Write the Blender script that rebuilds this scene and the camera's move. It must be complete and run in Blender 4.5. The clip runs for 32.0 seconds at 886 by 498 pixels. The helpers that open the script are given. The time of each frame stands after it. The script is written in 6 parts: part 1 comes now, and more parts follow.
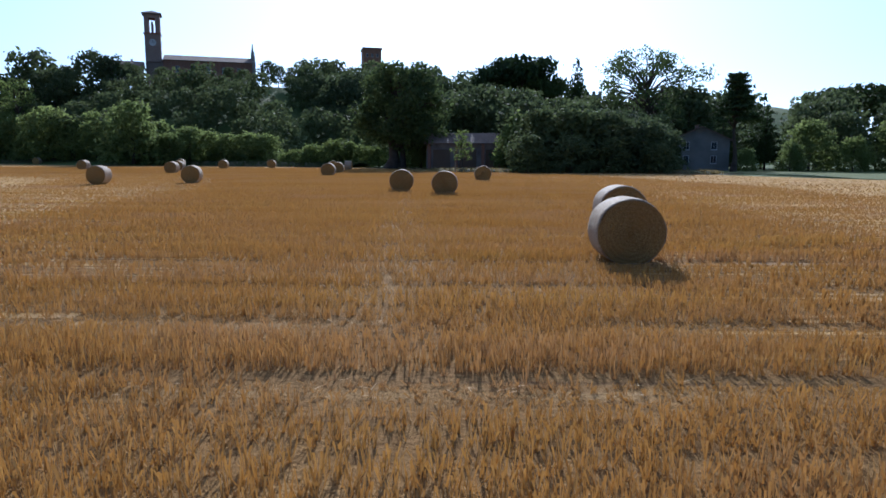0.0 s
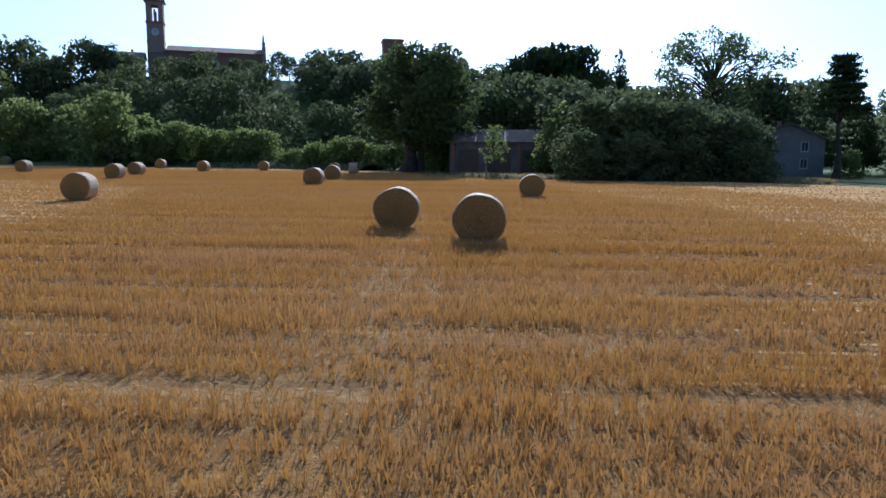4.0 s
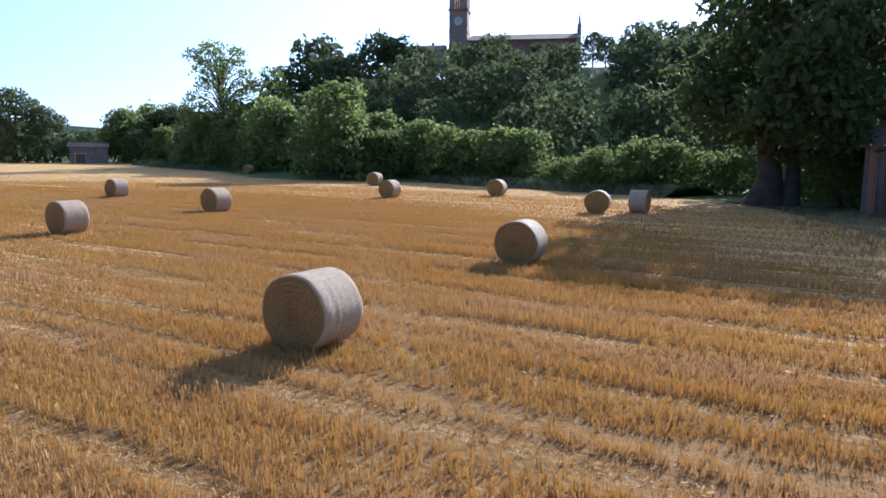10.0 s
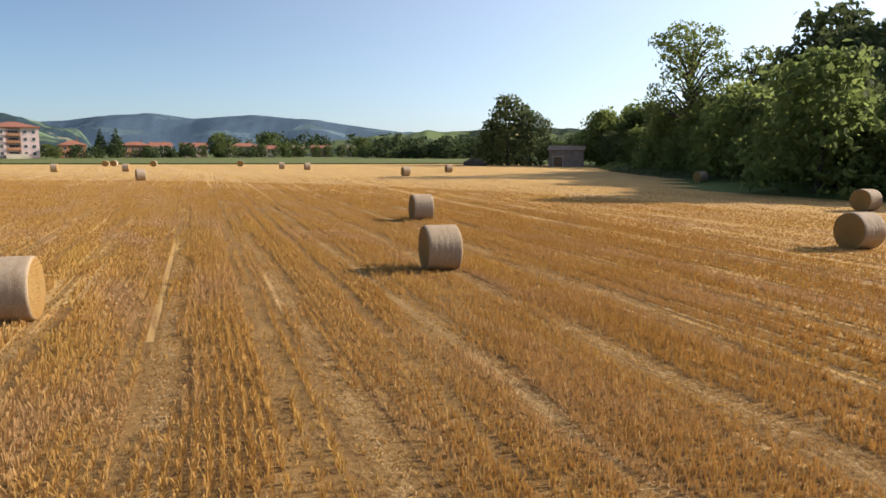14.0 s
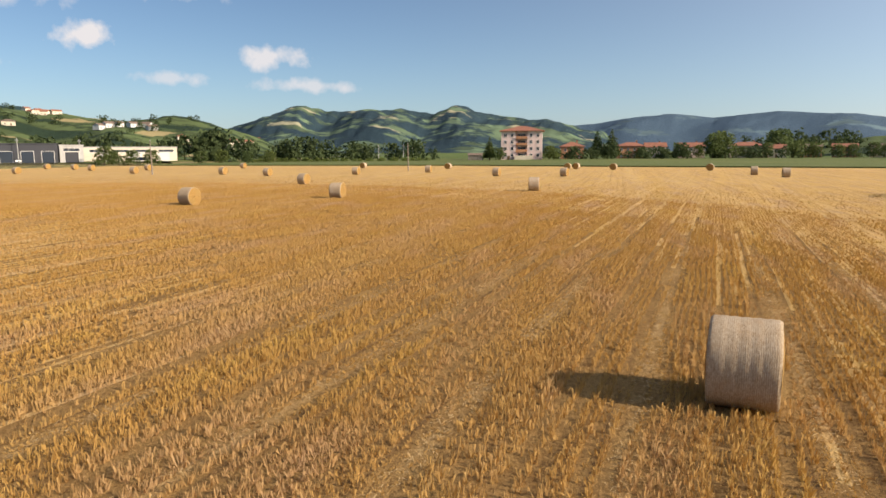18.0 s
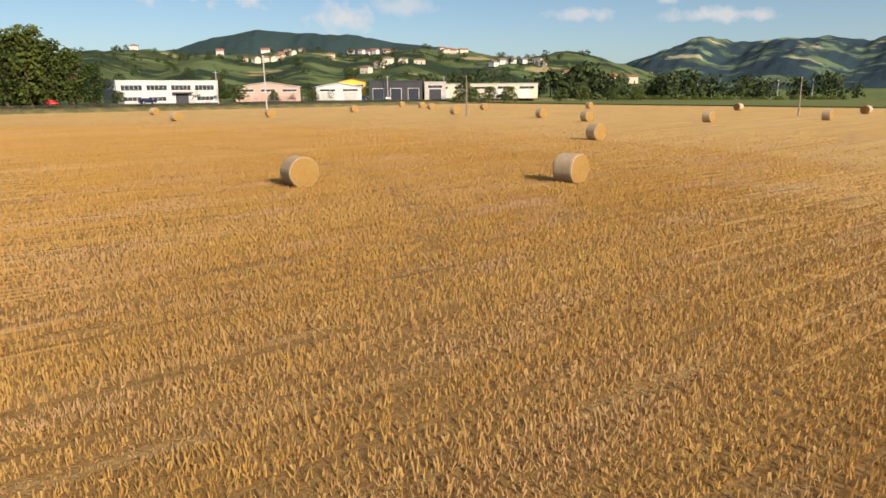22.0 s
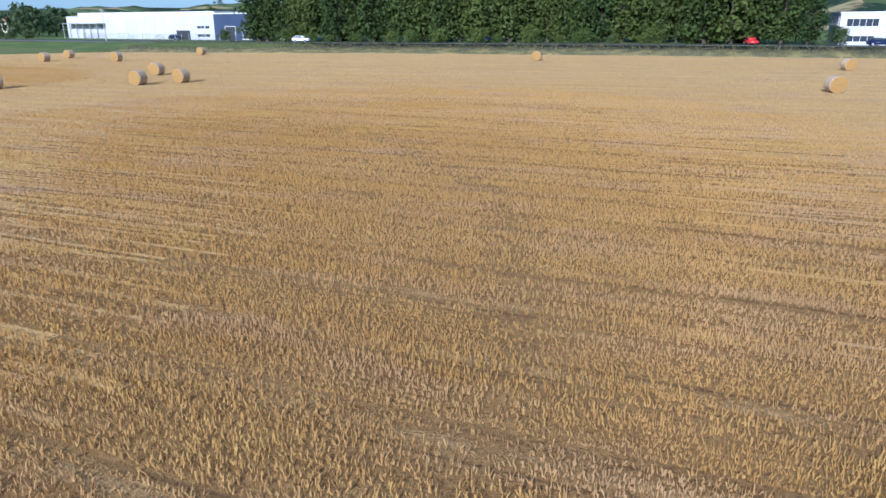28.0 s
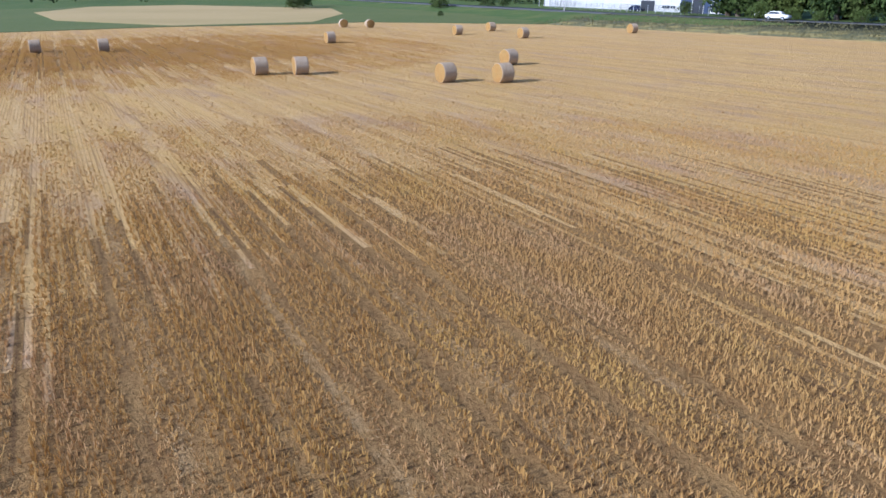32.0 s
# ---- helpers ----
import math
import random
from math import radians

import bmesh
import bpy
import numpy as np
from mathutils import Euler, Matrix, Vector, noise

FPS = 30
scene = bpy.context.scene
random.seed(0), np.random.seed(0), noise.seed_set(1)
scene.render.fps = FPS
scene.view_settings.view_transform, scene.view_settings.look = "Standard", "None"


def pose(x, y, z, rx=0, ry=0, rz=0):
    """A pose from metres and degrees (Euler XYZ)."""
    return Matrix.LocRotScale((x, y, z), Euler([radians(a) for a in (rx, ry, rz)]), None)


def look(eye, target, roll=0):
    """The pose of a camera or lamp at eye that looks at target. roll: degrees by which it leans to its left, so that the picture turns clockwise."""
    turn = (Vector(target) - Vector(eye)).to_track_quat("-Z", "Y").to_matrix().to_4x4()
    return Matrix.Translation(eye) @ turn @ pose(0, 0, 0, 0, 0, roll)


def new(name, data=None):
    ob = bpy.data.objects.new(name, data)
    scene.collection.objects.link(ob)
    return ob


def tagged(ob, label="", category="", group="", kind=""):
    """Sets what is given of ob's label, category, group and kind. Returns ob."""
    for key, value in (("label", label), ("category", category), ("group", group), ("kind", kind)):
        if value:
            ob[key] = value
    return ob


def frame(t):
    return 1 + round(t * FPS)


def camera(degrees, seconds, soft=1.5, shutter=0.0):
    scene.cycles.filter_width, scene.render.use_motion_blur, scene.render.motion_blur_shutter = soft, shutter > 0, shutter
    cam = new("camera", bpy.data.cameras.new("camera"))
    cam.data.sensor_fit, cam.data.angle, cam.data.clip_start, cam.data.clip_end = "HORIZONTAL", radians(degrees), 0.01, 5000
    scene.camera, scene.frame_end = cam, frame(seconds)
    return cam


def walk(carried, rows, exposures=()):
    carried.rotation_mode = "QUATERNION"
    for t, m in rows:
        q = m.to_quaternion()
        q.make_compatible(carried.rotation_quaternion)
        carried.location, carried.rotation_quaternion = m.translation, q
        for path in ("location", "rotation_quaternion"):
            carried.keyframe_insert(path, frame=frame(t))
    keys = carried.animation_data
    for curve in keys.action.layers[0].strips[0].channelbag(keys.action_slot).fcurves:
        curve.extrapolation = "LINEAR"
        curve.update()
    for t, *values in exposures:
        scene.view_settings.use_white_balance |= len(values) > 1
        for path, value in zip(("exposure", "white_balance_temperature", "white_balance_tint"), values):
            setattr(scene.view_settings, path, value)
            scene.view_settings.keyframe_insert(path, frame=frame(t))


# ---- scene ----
cam = camera(65.4, 32.0, 1.6)
PATH = [
    (0, (-6.884, -2.334, 2.394), (-6.645, -0.366, 2.125), 0.3),
    (2, (-5.867, 6.29, 2.403), (-5.633, 8.257, 2.134), 0.4),
    (4, (-4.538, 19.164, 2.592), (-4.369, 21.138, 2.322), 0.6),
    (4.5, (-4.161, 22.886, 2.684), (-4.005, 24.862, 2.413), 0.6),
    (6.5, (-2.992, 38.231, 3.09), (-2.943, 40.212, 2.821), 0.7),
    (7, (-2.831, 42.291, 3.192), (-2.82, 44.273, 2.922), 0.6),
    (8, (-2.617, 50.586, 3.423), (-2.731, 52.564, 3.151), 0.7),
    (9, (-2.644, 58.641, 3.55), (-3.075, 60.575, 3.278), 0.8),
    (10, (-3.037, 65.682, 3.687), (-3.803, 67.509, 3.412), 0.6),
    (11, (-3.999, 72.2, 3.752), (-5.078, 73.861, 3.477), 0.6),
    (12, (-5.824, 78.342, 3.825), (-7.181, 79.785, 3.55), 0.5),
    (13, (-8.476, 83.924, 3.848), (-10.065, 85.106, 3.57), 0.4),
    (13.5, (-10.077, 86.572, 3.826), (-11.764, 87.609, 3.547), 0.3),
    (15.5, (-18.426, 95.637, 4.056), (-20.369, 96.02, 3.774), 0.0),
    (16, (-21.333, 97.628, 4.121), (-23.301, 97.838, 3.838), -0.0),
    (17, (-27.727, 100.906, 4.117), (-29.702, 100.761, 3.835), -0.1),
    (18, (-34.909, 103.119, 4.253), (-36.826, 102.624, 3.973), -0.3),
    (19, (-42.598, 103.919, 4.232), (-44.397, 103.091, 3.956), -0.3),
    (20, (-50.424, 103.262, 4.312), (-52.084, 102.184, 4.026), -0.3),
    (21, (-58.498, 101.173, 4.423), (-60.018, 99.922, 4.072), -0.4),
    (22, (-66.094, 97.964, 4.554), (-67.443, 96.557, 4.103), -0.4),
    (23, (-73.347, 93.729, 4.774), (-74.421, 92.134, 4.225), -0.4),
    (24, (-79.843, 88.506, 5.063), (-80.603, 86.769, 4.424), -0.4),
    (25, (-85.399, 82.234, 5.277), (-85.844, 80.404, 4.605), -0.5),
    (26, (-88.914, 75.378, 5.814), (-89.082, 73.486, 5.19), -0.3),
    (26.5, (-90.732, 71.554, 5.948), (-90.735, 69.651, 5.333), -0.3),
    (28.5, (-95.041, 55.752, 6.415), (-94.39, 53.973, 5.775), -0.2),
    (29, (-95.484, 51.85, 6.559), (-94.672, 50.142, 5.909), -0.1),
    (30, (-94.907, 43.637, 6.633), (-93.802, 42.11, 5.965), -0.1),
    (31, (-92.759, 36.093, 6.847), (-91.413, 34.786, 6.156), -0.0),
    (32, (-89.209, 28.947, 6.907), (-87.691, 27.855, 6.197), 0.0),
]
walk(cam, [(t, look(eye, target, roll)) for t, eye, target, roll in PATH],
     [(0, 0.3, 5000, 12), (4, 0.45, 4950, 12), (8, 0.9, 4850, 11), (10, 1.05, 5100, 16), (12, 0.76, 6050, 13), (13, 0.74, 6450, 13), (17, 0.7, 7000, 13), (20, 0.55, 7350, 13), (23, 0.55, 7300, 12), (25, 0.6, 5050, 11), (26, 0.6, 4800, 11), (32, 0.56, 4950, 14)])

# ---- light ----
SUN_AZ, SUN_EL = 8.0, 26.0          # degrees from +y towards +x, and above the horizon
world = bpy.data.worlds.new("sky")
scene.world = world
world.use_nodes = True
wt = world.node_tree
wt.nodes.clear()
w_out = wt.nodes.new("ShaderNodeOutputWorld")
w_bg = wt.nodes.new("ShaderNodeBackground")
w_sky = wt.nodes.new("ShaderNodeTexSky")
w_sky.sky_type = "NISHITA"
w_sky.sun_disc = False
w_sky.sun_elevation = radians(SUN_EL)
w_sky.sun_rotation = radians(SUN_AZ)
w_sky.air_density, w_sky.dust_density, w_sky.ozone_density = 1.0, 0.7, 6.0
w_bg.inputs["Strength"].default_value = 0.070
wt.links.new(w_bg.outputs[0], w_out.inputs[0])


def wmath(op, a, b=None, c=None, clamp=False):
    n = wt.nodes.new("ShaderNodeMath")
    n.operation, n.use_clamp = op, clamp
    for k, v in enumerate((a, b, c)):
        if v is None:
            continue
        if isinstance(v, (int, float)):
            n.inputs[k].default_value = v
        else:
            wt.links.new(v, n.inputs[k])
    return n.outputs[0]


def wdot(a, vec):
    n = wt.nodes.new("ShaderNodeVectorMath")
    n.operation = "DOT_PRODUCT"
    wt.links.new(a, n.inputs[0])
    n.inputs[1].default_value = vec
    return n.outputs["Value"]


w_co = wt.nodes.new("ShaderNodeTexCoord").outputs["Generated"]
w_noise = wt.nodes.new("ShaderNodeTexNoise")
w_noise.inputs["Scale"].default_value = 34
w_noise.inputs["Detail"].default_value = 7
w_noise.inputs["Roughness"].default_value = 0.55
wt.links.new(w_co, w_noise.inputs["Vector"])
w_wobble = wmath("MULTIPLY", wmath("SUBTRACT", w_noise.outputs[0], 0.5), 3.0)
# small fair-weather clouds: azimuth, elevation, half width, half height (degrees), density
CLOUDS = [(-118.3, 8.1, 3.0, 1.7, 1.0), (-113.0, 8.4, 3.4, 1.7, 1.0), (-126.1, 5.5, 2.2, 1.2, 0.75), (-130.7, 6.3, 2.2, 0.8, 0.5),
          (-132.0, 10.8, 5.0, 1.0, 0.6), (-139.0, 8.4, 2.0, 1.0, 1.0), (-144.8, 5.6, 2.4, 0.5, 0.6), (-152.1, 7.4, 2.1, 0.85, 0.9),
          (-155.0, 5.2, 3.6, 0.55, 0.7), (-141.5, 12.0, 6.0, 0.9, 0.5), (-104.0, 9.5, 4.0, 1.5, 0.9), (-96.0, 12.0, 5.0, 1.6, 0.8)]
w_cover = None
for c_az, c_el, c_w, c_h, c_den in CLOUDS:
    a, e = radians(c_az), radians(c_el)
    right = Vector((math.sin(a), -math.cos(a), 0)) / radians(c_w)
    up = Vector((-math.sin(e) * math.cos(a), -math.sin(e) * math.sin(a), math.cos(e))) / radians(c_h)
    ahead = (math.cos(e) * math.cos(a), math.cos(e) * math.sin(a), math.sin(e))
    dx, dy = wdot(w_co, right), wdot(w_co, up)
    away = wmath("SQRT", wmath("ADD", wmath("MULTIPLY", dx, dx), wmath("MULTIPLY", dy, dy)))
    puff = wmath("ADD", wmath("SUBTRACT", 1.15, away), w_wobble)
    puff = wmath("MULTIPLY", wmath("MULTIPLY", puff, 1.2, clamp=True), c_den)
    front = wmath("GREATER_THAN", wdot(w_co, ahead), 0.5)
    puff = wmath("MULTIPLY", puff, front)
    w_cover = puff if w_cover is None else wmath("MAXIMUM", w_cover, puff)
# thin summer haze, brighter towards the sun
towards = wdot(w_co, (math.sin(radians(SUN_AZ)) * math.cos(radians(SUN_EL)), math.cos(radians(SUN_AZ)) * math.cos(radians(SUN_EL)), math.sin(radians(SUN_EL))))
w_haze = wmath("MULTIPLY", wmath("POWER", wmath("MULTIPLY_ADD", towards, 0.5, 0.5), 3.2), 8.4)
w_low = wmath("SUBTRACT", 1.0, wmath("MULTIPLY", wmath("ABSOLUTE", wdot(w_co, (0, 0, 1))), 3.2), clamp=True)
w_low = wmath("MULTIPLY", wmath("MULTIPLY", w_low, w_low), 1.7)
w_glow = wt.nodes.new("ShaderNodeVectorMath")
w_glow.operation = "MULTIPLY_ADD"
w_comb = wt.nodes.new("ShaderNodeCombineXYZ")
for k, share in enumerate((0.55, 0.9, 1.3)):
    wt.links.new(wmath("ADD", w_haze, wmath("MULTIPLY", w_low, share)), w_comb.inputs[k])
wt.links.new(w_comb.outputs[0], w_glow.inputs[0])
w_glow.inputs[1].default_value = (0.94, 0.98, 1.0)
wt.links.new(w_sky.outputs[0], w_glow.inputs[2])
w_mix = wt.nodes.new("ShaderNodeMix")
w_mix.data_type = "RGBA"
wt.links.new(w_cover, w_mix.inputs[0])
wt.links.new(w_glow.outputs[0], w_mix.inputs[6])
w_mix.inputs[7].default_value = (7.2, 7.4, 8.0, 1)
wt.links.new(w_mix.outputs[2], w_bg.inputs["Color"])

sun_data = bpy.data.lights.new("sun", "SUN")
sun_data.energy, sun_data.angle, sun_data.color = 5.0, radians(0.53), (1.0, 0.90, 0.76)
sun = new("sun", sun_data)
sun_dir = Vector((math.sin(radians(SUN_AZ)) * math.cos(radians(SUN_EL)), math.cos(radians(SUN_AZ)) * math.cos(radians(SUN_EL)), math.sin(radians(SUN_EL))))
sun.matrix_world = look(sun_dir * 100, (0, 0, 0))


# ---- materials ----
class Nodes:
    """A small builder of node materials."""

    def __init__(self, name):
        self.m = bpy.data.materials.new(name)
        self.m.use_nodes = True
        self.t = self.m.node_tree
        self.b = self.t.nodes["Principled BSDF"]
        self.obj = None

    def add(self, kind, **inputs):
        n = self.t.nodes.new(kind)
        for k, v in inputs.items():
            key = k.replace("_", " ")
            if hasattr(v, "is_linked"):
                self.t.links.new(v, n.inputs[key])
            else:
                n.inputs[key].default_value = v
        return n

    def coords(self, rot=0.0, scale=(1, 1, 1), space="Object"):
        tc = self.t.nodes.new("ShaderNodeTexCoord")
        mp = self.t.nodes.new("ShaderNodeMapping")
        mp.inputs["Rotation"].default_value = (0, 0, rot)
        mp.inputs["Scale"].default_value = scale
        self.t.links.new(tc.outputs[space], mp.inputs["Vector"])
        return mp.outputs[0]

    def noise(self, vec, scale, detail=4.0, rough=0.55):
        return self.add("ShaderNodeTexNoise", Vector=vec, Scale=scale, Detail=detail, Roughness=rough).outputs[0]

    def ramp(self, fac, stops):
        n = self.t.nodes.new("ShaderNodeValToRGB")
        self.t.links.new(fac, n.inputs[0])
        el = n.color_ramp.elements
        while len(el) < len(stops):
            el.new(0.5)
        for e, (p, c) in zip(el, stops):
            e.position, e.color = p, (*c, 1)
        return n.outputs[0]

    def math(self, op, a, b=0.0, clamp=False):
        n = self.t.nodes.new("ShaderNodeMath")
        n.operation, n.use_clamp = op, clamp
        for k, v in enumerate((a, b)):
            if isinstance(v, (int, float)):
                n.inputs[k].default_value = v
            else:
                self.t.links.new(v, n.inputs[k])
        return n.outputs[0]

    def mix(self, fac, a, b, blend="MIX"):
        n = self.t.nodes.new("ShaderNodeMix")
        n.data_type, n.blend_type = "RGBA", blend
        for k, v in ((0, fac), (6, a), (7, b)):
            if isinstance(v, (int, float)):
                n.inputs[k].default_value = v
            elif isinstance(v, tuple):
                n.inputs[k].default_value = (*v, 1)
            else:
                self.t.links.new(v, n.inputs[k])
        return n.outputs[2]

    def bump(self, height, strength=0.4, dist=0.05):
        n = self.add("ShaderNodeBump", Height=height, Strength=strength, Distance=dist)
        self.t.links.new(n.outputs[0], self.b.inputs["Normal"])

    def done(self, color, rough=0.8, metal=0.0, spec=0.3):
        for key, v in (("Base Color", color), ("Roughness", rough), ("Metallic", metal), ("Specular IOR Level", spec)):
            if isinstance(v, tuple):
                self.b.inputs[key].default_value = (*v, 1)
            elif isinstance(v, (int, float)):
                self.b.inputs[key].default_value = v
            else:
                self.t.links.new(v, self.b.inputs[key])
        return self.m

    def island(self):
        return self.t.nodes.new("ShaderNodeNewGeometry").outputs["Random Per Island"]

    def chance(self):
        return self.t.nodes.new("ShaderNodeObjectInfo").outputs["Random"]


ROW = radians(-7.1)                 # the drills of the field run along this heading
SWATH = 2.75                        # metres between two straw swaths


def swath_wave(n):
    """0 to 1 across the drills, 1 on a straw swath; drifts a little along the field."""
    co = n.coords(rot=-ROW)
    xyz = n.add("ShaderNodeSeparateXYZ", Vector=co)
    drift = n.math("MULTIPLY", n.math("SINE", n.math("MULTIPLY", xyz.outputs[0], 0.05)), 0.6)
    return n.math("SINE", n.math("ADD", n.math("MULTIPLY", xyz.outputs[1], 2 * math.pi / SWATH), drift)), xyz, co


def tint(n, c, co):
    """Pinkish grey and golden patches drawn out along the drills."""
    hue = n.noise(n.coords(rot=-ROW, scale=(0.14, 0.55, 1)), 1.0, 4, 0.6)
    c = n.mix(n.math("MULTIPLY", n.math("SUBTRACT", hue, 0.50, clamp=True), 4.5, clamp=True), c, (0.42, 0.275, 0.160))
    return n.mix(n.math("MULTIPLY", n.math("SUBTRACT", 0.44, hue, clamp=True), 5.0, clamp=True), c, (0.46, 0.300, 0.085))


def swath_edges(n, wave):
    """1 in the dark gaps on either side of a flattened swath, broken along the drills."""
    near = n.math("SUBTRACT", 1.0, n.math("MULTIPLY", n.math("ABSOLUTE", n.math("SUBTRACT", wave, 0.62)), 7.0), clamp=True)
    broken = n.noise(n.coords(rot=-ROW, scale=(0.05, 0.9, 1)), 1.0, 3, 0.6)
    return n.math("MULTIPLY", near, n.math("MULTIPLY", n.math("SUBTRACT", broken, 0.44, clamp=True), 7.0, clamp=True))


def long_lines(n):
    """0 to 1, dark lines drawn out far along the drills."""
    a = n.noise(n.coords(rot=-ROW, scale=(0.018, 1.9, 1)), 1.0, 5, 0.7)
    return n.math("MULTIPLY", n.math("SUBTRACT", 0.47, a, clamp=True), 8.0, clamp=True)


def field_material():
    n = Nodes("stubble_ground")
    wave, xyz, co = swath_wave(n)
    streak = n.noise(n.coords(rot=-ROW, scale=(0.9, 7.0, 1)), 1.0, 6, 0.6)
    clump = n.noise(n.coords(rot=-ROW, scale=(9.0, 13.0, 1)), 1.0, 3, 0.6)
    fine = n.noise(n.coords(rot=-ROW, scale=(60.0, 25.0, 1)), 1.0, 4, 0.7)
    broad = n.noise(n.coords(rot=-ROW, scale=(0.012, 0.22, 1)), 1.0, 4, 0.6)
    base = n.ramp(fine, [(0.25, (0.39, 0.224, 0.075)), (0.5, (0.54, 0.345, 0.130)), (0.75, (0.64, 0.438, 0.190))])
    base = tint(n, base, co)
    base = n.mix(n.math("MULTIPLY", n.math("SUBTRACT", streak, 0.50, clamp=True), 1.6, clamp=True), base, (0.54, 0.365, 0.175))
    base = n.mix(n.math("MULTIPLY", n.math("SUBTRACT", broad, 0.45, clamp=True), 1.6, clamp=True), base, (0.58, 0.40, 0.195))
    # shade in the gaps between clumps, painted into the ground as dark spots
    gap_shade = n.math("MULTIPLY", n.math("SUBTRACT", 0.42, clump, clamp=True), 6.0, clamp=True)
    base = n.mix(n.math("MULTIPLY", gap_shade, 0.7), base, (0.15, 0.075, 0.028))
    rows = n.math("SINE", n.math("MULTIPLY", xyz.outputs[1], 2 * math.pi / 0.17))
    rows = n.math("MULTIPLY", n.math("SUBTRACT", rows, 0.35, clamp=True), n.math("MULTIPLY", n.math("SUBTRACT", n.noise(n.coords(rot=-ROW, scale=(0.06, 0.5, 1)), 1.0, 3), 0.40, clamp=True), 6.0, clamp=True))
    base = n.mix(n.math("MULTIPLY", rows, 0.75), base, (0.20, 0.105, 0.045))
    base = n.mix(n.math("MULTIPLY", long_lines(n), 0.45), base, (0.24, 0.132, 0.050))
    edge_lines = swath_edges(n, wave)
    base = n.mix(n.math("MULTIPLY", edge_lines, n.math("ADD", n.math("MULTIPLY", clump, 0.5), 0.15)), base, (0.16, 0.088, 0.040))
    straw = n.math("MULTIPLY", n.math("SUBTRACT", wave, 0.90, clamp=True), 6.0, clamp=True)
    straw = n.math("MULTIPLY", straw, n.math("MULTIPLY", n.math("SUBTRACT", n.noise(co, 0.7, 5, 0.65), 0.42, clamp=True), 5.0, clamp=True))
    base = n.mix(n.math("MULTIPLY", n.math("MULTIPLY", straw, fine), 0.7), base, (0.66, 0.50, 0.29))
    n.bump(n.math("ADD", n.math("MULTIPLY", clump, 1.2), n.math("MULTIPLY", fine, 0.5)), 0.8, 0.08)
    return n.done(base, 0.95, spec=0.04)


def soil_material():
    """Brown tilth between the drills with a litter of chaff."""
    n = Nodes("field_soil")
    wave, _, co = swath_wave(n)
    clod = n.noise(co, 9.0, 5, 0.65)
    litter = n.noise(n.coords(rot=-ROW, scale=(40.0, 26.0, 1)), 1.0, 4, 0.7)
    patch = n.noise(n.coords(rot=-ROW, scale=(0.5, 1.6, 1)), 1.0, 4, 0.6)
    base = n.ramp(clod, [(0.3, (0.140, 0.076, 0.030)), (0.5, (0.235, 0.136, 0.053)), (0.75, (0.33, 0.204, 0.085))])
    chaff = n.math("MULTIPLY", n.math("SUBTRACT", n.math("ADD", litter, n.math("MULTIPLY", n.math("SUBTRACT", patch, 0.5), 0.5)), 0.50, clamp=True), 7.0, clamp=True)
    base = n.mix(n.math("MULTIPLY", chaff, 0.7), base, (0.41, 0.256, 0.096))
    straw = n.math("MULTIPLY", n.math("SUBTRACT", wave, 0.90, clamp=True), 8.0, clamp=True)
    straw = n.math("MULTIPLY", straw, n.math("MULTIPLY", n.math("SUBTRACT", n.noise(co, 0.9, 5, 0.7), 0.44, clamp=True), 6.0, clamp=True))
    base = n.mix(n.math("MULTIPLY", straw, litter), base, (0.50, 0.34, 0.16))
    base = n.mix(n.math("MULTIPLY", swath_edges(n, wave), 0.6), base, (0.08, 0.046, 0.026))
    n.bump(n.math("ADD", clod, n.math("MULTIPLY", litter, 0.5)), 1.0, 0.06)
    return n.done(base, 0.95, spec=0.03)


def stubble_material():
    n = Nodes("stubble_stalks")
    _, _, co = swath_wave(n)
    broad = n.noise(n.coords(rot=-ROW, scale=(0.012, 0.22, 1)), 1.0, 4, 0.6)
    patch = n.noise(n.coords(rot=-ROW, scale=(4.0, 7.0, 1)), 1.0, 4, 0.65)
    mixed = n.math("ADD", n.math("MULTIPLY", n.island(), 0.3), n.math("MULTIPLY", patch, 0.7))
    c = n.ramp(mixed, [(0.10, (0.29, 0.160, 0.049)), (0.45, (0.385, 0.228, 0.072)), (0.75, (0.455, 0.282, 0.095)), (0.95, (0.54, 0.363, 0.140))])
    c = n.mix(0.9, c, tint(n, c, co))
    c = n.mix(n.math("MULTIPLY", n.math("SUBTRACT", broad, 0.45, clamp=True), 1.3, clamp=True), c, (0.52, 0.36, 0.17))
    geo = n.t.nodes.new("ShaderNodeNewGeometry")
    bent = n.t.nodes.new("ShaderNodeVectorMath")
    bent.operation = "MULTIPLY_ADD"
    n.t.links.new(geo.outputs["Normal"], bent.inputs[0])
    bent.inputs[1].default_value = (1.0, 1.0, 1.0)
    bent.inputs[2].default_value = (0, 0, 0.25)
    unit = n.t.nodes.new("ShaderNodeVectorMath")
    unit.operation = "NORMALIZE"
    n.t.links.new(bent.outputs[0], unit.inputs[0])
    n.t.links.new(unit.outputs[0], n.b.inputs["Normal"])
    tr = n.add("ShaderNodeBsdfTranslucent", Color=n.mix(1.0, c, (1.08, 0.88, 0.56), "MULTIPLY"))
    mx = n.t.nodes.new("ShaderNodeMixShader")
    mx.inputs[0].default_value = 0.28
    out = n.t.nodes["Material Output"]
    n.done(c, 0.9, spec=0.03)
    n.t.links.new(n.b.outputs[0], mx.inputs[1])
    n.t.links.new(tr.outputs[0], mx.inputs[2])
    n.t.links.new(mx.outputs[0], out.inputs[0])
    return n.m


